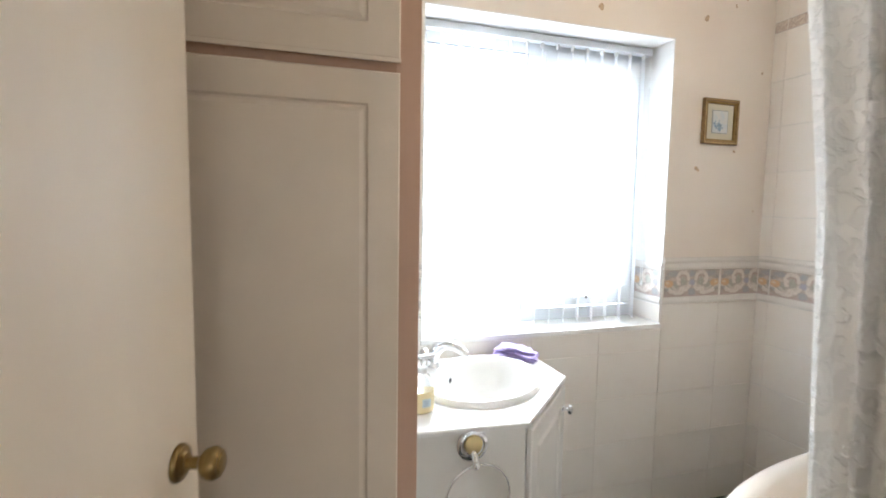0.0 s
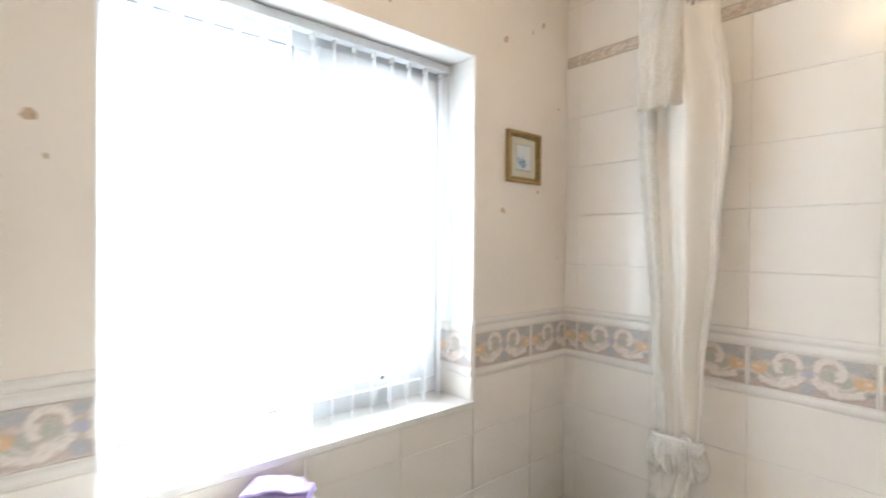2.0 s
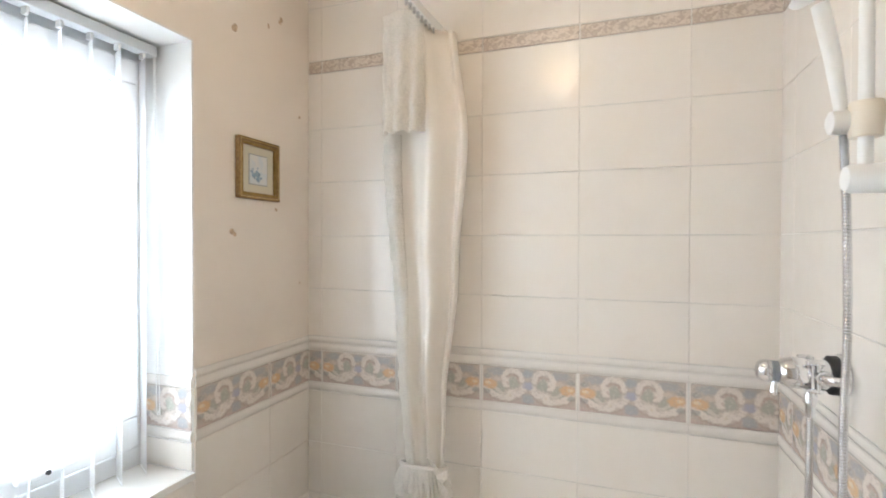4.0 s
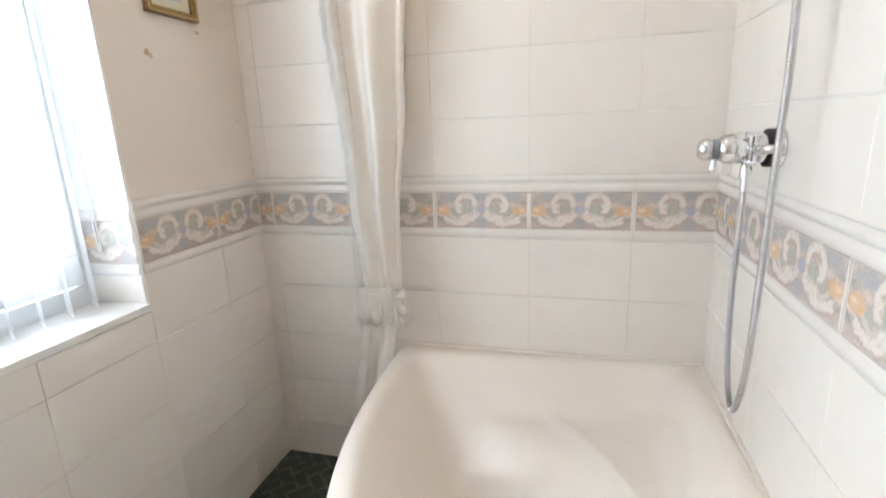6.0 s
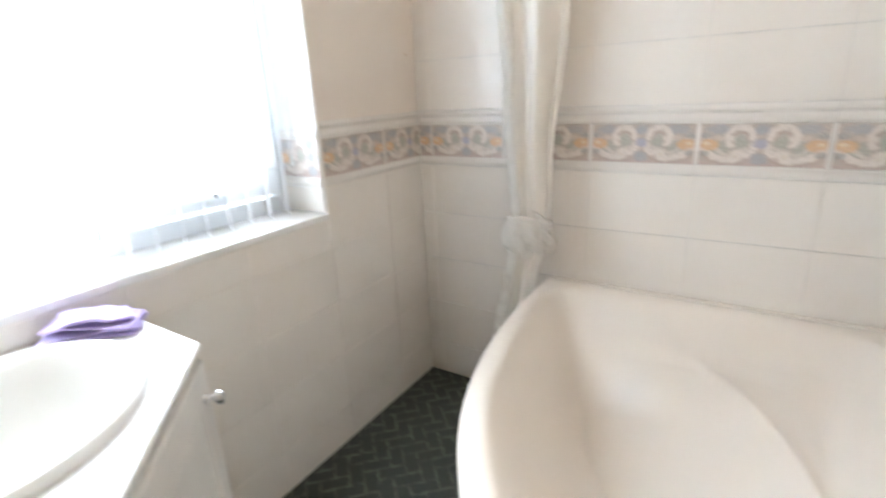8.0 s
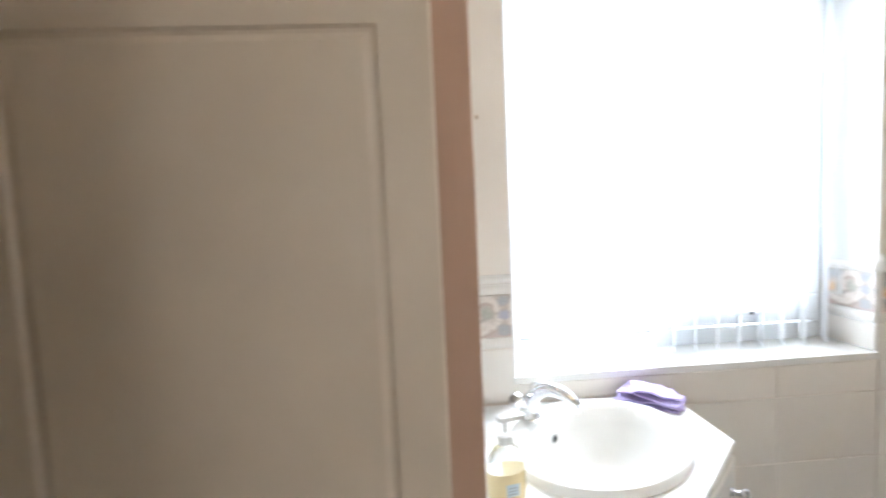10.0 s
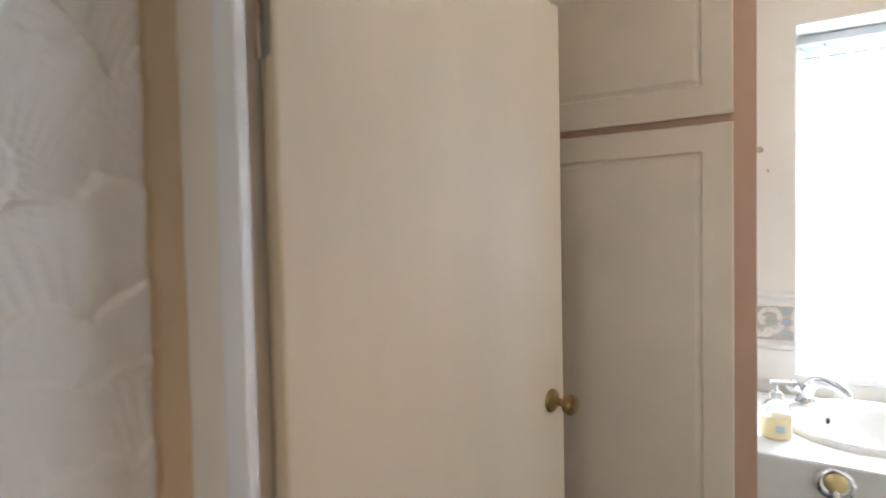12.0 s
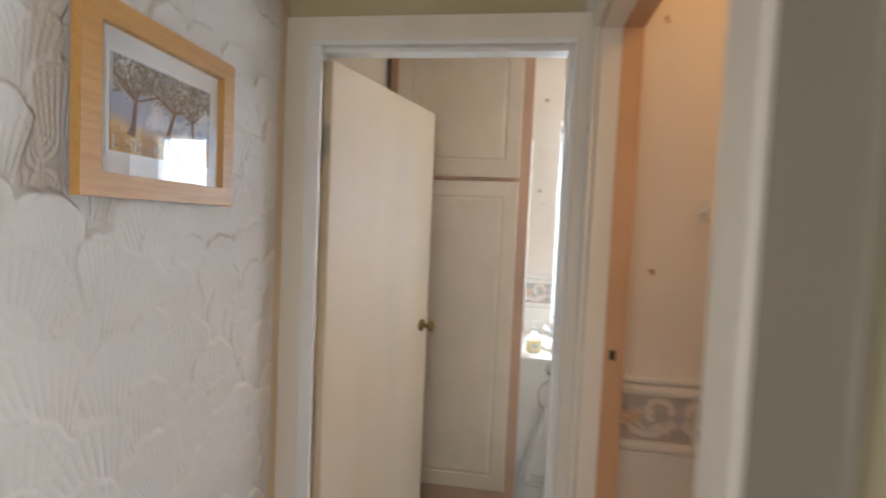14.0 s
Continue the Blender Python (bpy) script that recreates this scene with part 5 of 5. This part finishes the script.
def hall_picture():
    p = thing("picture", "pine framed watercolour of three bare autumn trees", "picture", (XWH + 0.007, -0.374, 1.680), 90)
    # local x runs along the wall, -y into the hall
    w, h = 0.2035, 0.161
    t = 0.040
    bm = bmesh.new()
    for sgn in (1, -1):
        for quad in (((-w, h), (w, h), (w - t, h - t), (-w + t, h - t)), ((w, h), (w, -h), (w - t, -h + t), (w - t, h - t))):
            fr = [bm.verts.new((sgn * x, -0.037, sgn * z)) for x, z in quad]
            bk = [bm.verts.new((sgn * x, -0.019, sgn * z)) for x, z in quad]
            bm.faces.new(fr), bm.faces.new(bk)
            for i in range(4):
                bm.faces.new((fr[i], fr[(i + 1) % 4], bk[(i + 1) % 4], bk[i]))
    part("frame", bm, M_PINE, p, "pale varnished pine frame with mitred corners")
    part("backing_board", boxed(-w + 0.03, w - 0.03, -0.019, 0.006, -h + 0.03, h - 0.03), M_CARPET, p, "brown backing board")
    part("mount", boxed(-w + t - 0.003, w - t + 0.003, -0.0192, -0.0188, -h + t - 0.003, h - t + 0.003), M_MAT, p)
    part("inner_mount", boxed(-0.141, 0.141, -0.0207, -0.0192, -0.090, 0.090), M_MATWHITE, p)
    art = part("painting", boxed(-0.133, 0.133, -0.0222, -0.0207, -0.082, 0.082), M_LANDSCAPE, p, "autumn landscape watercolour")
    r2 = random.Random(12)
    leaves, greys = bmesh.new(), bmesh.new()

    def stroke(bm, x0, z0, x1, z1, a, b, y):
        d = Vector((x1 - x0, z1 - z0)).normalized()
        n = Vector((-d.y, d.x))
        bm.faces.new([bm.verts.new((x0 + n.x * a * k0 + (x1 - x0) * k1 + n.x * b * k2, y, z0 + n.y * a * k0 + (z1 - z0) * k1 + n.y * b * k2)) for k0, k1, k2 in ((1, 0, 0), (-1, 0, 0), (0, 1, -1), (0, 1, 1))])

    def dab(bm, x, z, s, y):
        x, z = max(-0.127, min(0.127, x)), max(-0.078, min(0.077, z))
        bm.faces.new([bm.verts.new((x + s * math.cos(k * 1.257) * r2.uniform(0.6, 1.2), y, z + 0.8 * s * math.sin(k * 1.257))) for k in range(5)])

    for tx, lean, top_z in ((-0.085, 0.006, 0.06), (0.0, 0.020, 0.05), (0.082, -0.008, 0.045)):
        base = -0.045 - 0.008 * (tx > 0)
        trunks = bmesh.new()
        stroke(trunks, tx, base, tx + lean, base + 0.055, 0.0066, 0.0040, -0.0226)
        stroke(trunks, tx - 0.004, base - 0.006, tx, base + 0.008, 0.010, 0.0055, -0.0227)
        fork = Vector((tx + lean, base + 0.055))
        for _ in range(13):
            a = r2.uniform(0.35, 2.8)
            e = fork + Vector((math.cos(a), math.sin(a))) * r2.uniform(0.034, 0.092)
            e = Vector((max(-0.13, min(0.13, e.x)), min(0.074, e.y)))
            stroke(trunks, fork.x, fork.y, e.x, e.y, 0.0017, 0.0006, -0.0234 - r2.uniform(0, 0.0001))
            for _ in range(58):
                dab(leaves if r2.random() < 0.40 else greys, e.x + r2.gauss(0, 0.015), e.y + r2.gauss(0, 0.012), r2.uniform(0.0012, 0.0042), -0.0225 - r2.uniform(0, 0.0013))
        part("painted_tree", trunks, M_TRUNK, art)
    for k in range(6):
        x = -0.128 + k * 0.048
        post = bmesh.new()
        stroke(post, x, -0.078, x, -0.054 - 0.003 * k, 0.0022, 0.0018, -0.0238)
        part("fence_post", post, M_POST, art)
    scrub = bmesh.new()
    for _ in range(260):
        x, depth = r2.uniform(-0.128, 0.128), r2.random() ** 1.6
        dab(scrub, x, -0.078 + 0.036 * depth, r2.uniform(0.0008, 0.0028) * (1.2 - depth * 0.6), -0.0236 - r2.uniform(0, 0.0002))
    part("undergrowth", scrub, M_SCRUB, art, "dark brown brushed undergrowth")
    part("tree_leaves", leaves, M_LEAFWASH, art)
    part("tree_haze", greys, M_LEAFGREY, art)
    g = part("glass", boxed(-w + t - 0.003, w - t + 0.003, -0.0300, -0.0285, -h + t - 0.003, h - t + 0.003), M_PICGLASS, p)
    g.visible_shadow = False
    return p


hall_picture()

# ---------------------------------------------------------------- ceiling lamp, hook


def ceiling_lamp():
    c = thing("ceiling_lamp", "round opal glass ceiling lamp, lit", "ceiling light", (1.31, 1.0, TOP))
    part("base", lathe(((0.13, 0.0), (0.13, -0.02), (0.12, -0.03)), 40), M_PLASTIC, c, "", True)
    sh = part("shade", lathe(((0.118, -0.028), (0.130, -0.050), (0.120, -0.080), (0.080, -0.104), (0.03, -0.112)), 40), M_OPAL, c, "glowing opal shade", True)
    sh.visible_shadow = False
    return c


ceiling_lamp()


# pendant fitting added out of view to carry the side room's glow
def added_closet_lamp():
    c = thing("added_pendant_lamp", "added small pendant lamp in the side room, out of view", "lamp", (1.15, -0.35, TOP))
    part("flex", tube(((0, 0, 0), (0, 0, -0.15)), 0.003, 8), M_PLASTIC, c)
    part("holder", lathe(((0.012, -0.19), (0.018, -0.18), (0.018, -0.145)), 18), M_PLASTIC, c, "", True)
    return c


added_closet_lamp()


def wall_hook():
    h = thing("wall_hook", "small white wall hook on the peach wallpaper", "hook", (0.832, 0.158, 1.56))
    part("plate", boxed(-0.010, 0.010, -0.004, 0.0, -0.02, 0.035, bevel=0.002), M_PLASTIC, h)
    part("peg", tube(((0, -0.003, 0.0), (0, -0.022, -0.006), (0, -0.026, 0.012)), 0.005, 10), M_PLASTIC, h, "", True)
    return h


wall_hook()

# ---------------------------------------------------------------- wallpaper motifs and stains


def motif(parent, x, y, z, s, seed):
    r2 = random.Random(seed)
    bm = bmesh.new()
    for k in range(3):
        cx, cz, q = r2.uniform(-0.5, 0.5) * s, r2.uniform(-0.6, 0.6) * s, s * r2.uniform(0.45, 0.8)
        bm.faces.new([bm.verts.new((x + cx + q * math.cos(a) * r2.uniform(0.75, 1.2), y - 0.0004 * (k + 1), z + cz + q * math.sin(a))) for a in (i * 0.785 for i in range(8))])
    return part("motif", bm, M_MOTIF, parent)


for i, (x, z, s) in enumerate(((1.893, 2.287, 0.012), (1.887, 1.617, 0.011), (2.238, 2.078, 0.006), (0.482, 1.737, 0.013), (2.125, 2.405, 0.010), (1.343, 2.264, 0.011),
                               (0.505, 1.66, 0.006), (2.10, 1.71, 0.006), (2.06, 2.36, 0.006), (2.24, 1.43, 0.005), (0.50, 2.30, 0.011))):
    motif(wall_north, x, YN, z, s * 1.35, i)
for i, (x, z, s) in enumerate(((0.706, 2.07, 0.009), (0.711, 1.392, 0.010))):
    motif(wall_closet, x, 0.16, z, s, i + 40)

# ---------------------------------------------------------------- tiles, one by one
TILES = {}


def tile_mesh(w, h, depth, material, name, u0=0.0, u1=1.0):
    """A slab that faces -y, with softened front edges and its share of the pattern."""
    key = (round(w, 3), round(h, 3), depth, material.name, round(u0, 2), round(u1, 2))
    if key not in TILES:
        e = 0.0011
        a, b = w / 2, h / 2
        co = [(s * (a - d), -y, q * (b - d)) for d, y in ((0, 0), (0, depth - e), (e, depth)) for s, q in ((-1, -1), (1, -1), (1, 1), (-1, 1))]
        fs = [(k * 4 + i, k * 4 + (i + 1) % 4, k * 4 + 4 + (i + 1) % 4, k * 4 + 4 + i) for k in (0, 1) for i in range(4)] + [(8, 9, 10, 11)]
        me = bpy.data.meshes.new(name)
        me.from_pydata(co, [], fs)
        uv = me.uv_layers.new()
        for loop in me.loops:
            x, _, z = me.vertices[loop.vertex_index].co
            uv.data[loop.index].uv = (u0 + (x / w + 0.5) * (u1 - u0), z / h + 0.5)
        me.materials.append(material)
        TILES[key] = me
    return TILES[key]


def rail_mesh(w, h, depth, name):
    """A rounded border rail that faces -y."""
    key = ("rail", round(w, 3), round(h, 3), depth)
    if key not in TILES:
        prof = [(0, -h / 2), (-depth * 0.55, -h / 2), (-depth * 0.95, -h / 4), (-depth, 0), (-depth * 0.8, h / 5), (-depth * 0.55, h / 3), (-depth * 0.5, h / 2), (0, h / 2)]
        n = len(prof)
        co = [(s * w / 2, y, z) for s in (-1, 1) for y, z in prof]
        fs = [(i, i + 1, n + i + 1, n + i) for i in range(n - 1)] + [tuple(range(n)), tuple(range(2 * n - 1, n - 1, -1))]
        me = bpy.data.meshes.new(name)
        me.from_pydata(co, [], fs)
        me.materials.append(M_RAIL)
        TILES[key] = me
    return TILES[key]


def lay(parent, face, joints, rows, skip=None):
    """Tiles between the joints along a wall and the heights in rows: (z0, z1, kind). face: 'n', 'e', 's' or 'w' and the plane."""
    side, plane = face
    turn = {"n": 0, "e": -90, "s": 180, "w": 90}[side]
    for z0, z1, kind in rows:
        for a, b in zip(joints, joints[1:]):
            if skip and skip(a, b, z0, z1):
                continue
            mid, w, zc, h, g = (a + b) / 2, abs(b - a), (z0 + z1) / 2, z1 - z0, 0.0009
            if kind == "rail":
                me, name = rail_mesh(w - 0.0006, h - 0.001, 0.0075, "rail_tile"), "rail_tile"
            elif kind == "border":
                cut = min(1.0, w / 0.331)
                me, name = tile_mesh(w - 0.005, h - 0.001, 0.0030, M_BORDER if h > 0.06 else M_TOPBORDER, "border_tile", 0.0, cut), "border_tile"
            else:
                me, name = tile_mesh(w - 1.0 * g, h - 3.0 * g, 0.0023, M_TILE, "tile"), "tile"
            ob = new(name, me)
            ob.parent = parent
            tilt = [rnd.uniform(-0.12, 0.12) for _ in range(2)] if kind == "tile" else (0, 0)
            x, y = (mid, plane) if side in "ns" else (plane, mid)
            ob.matrix_world = pose(x, y, zc, tilt[0], 0, turn + tilt[1])


LOW = [(0.0, 0.161, "tile"), (0.161, 0.371, "tile"), (0.371, 0.580, "tile"), (0.580, 0.789, "tile")]
BAND = [(0.789, 0.995, "tile"), (0.998, 1.030, "rail"), (1.031, 1.156, "border"), (1.157, 1.188, "rail"), (1.189, 1.214, "rail")]
HIGH = [(1.215, 1.405, "tile"), (1.405, 1.616, "tile"), (1.616, 1.828, "tile"), (1.828, 2.040, "tile"), (2.040, 2.262, "tile"),
        (2.264, 2.312, "border"), (2.314, 2.525, "tile"), (2.525, TOP, "tile")]
EAST = [YN, 1.837, 1.507, 1.176, 0.845, 0.513, YS]
lay(wall_east, ("e", XE), EAST, LOW + BAND + HIGH)
SOUTH = [XE, 2.19, 1.859, 1.527, 1.196, 0.865, DX1 + 0.095]
lay(wall_south, ("s", YS), SOUTH, LOW + BAND + HIGH)
lay(wall_north, ("n", YN), [1.07, 1.401, 1.731], LOW + [(0.789, 0.887, "tile")])
lay(wall_north, ("n", YN), [1.731, 2.062, XE], LOW + BAND)
lay(wall_north, ("n", YN), [0.402, 0.590], [(0.834, 0.995, "tile")] + BAND[1:])
lay(wall_north, ("n", YN), [0.592, 0.74, 1.07], [(0.834, 0.887, "tile")])
lay(wall_north, ("e", WX1 - 0.006), [WYF, YN + 0.001], [(0.912, 0.995, "tile")] + BAND[1:4])
lay(wall_closet, ("n", 0.16), [0.64, 0.842, 1.17, 1.50, 1.83], [(z0 - 0.105, z1 - 0.105, k) for z0, z1, k in LOW[1:] + BAND])
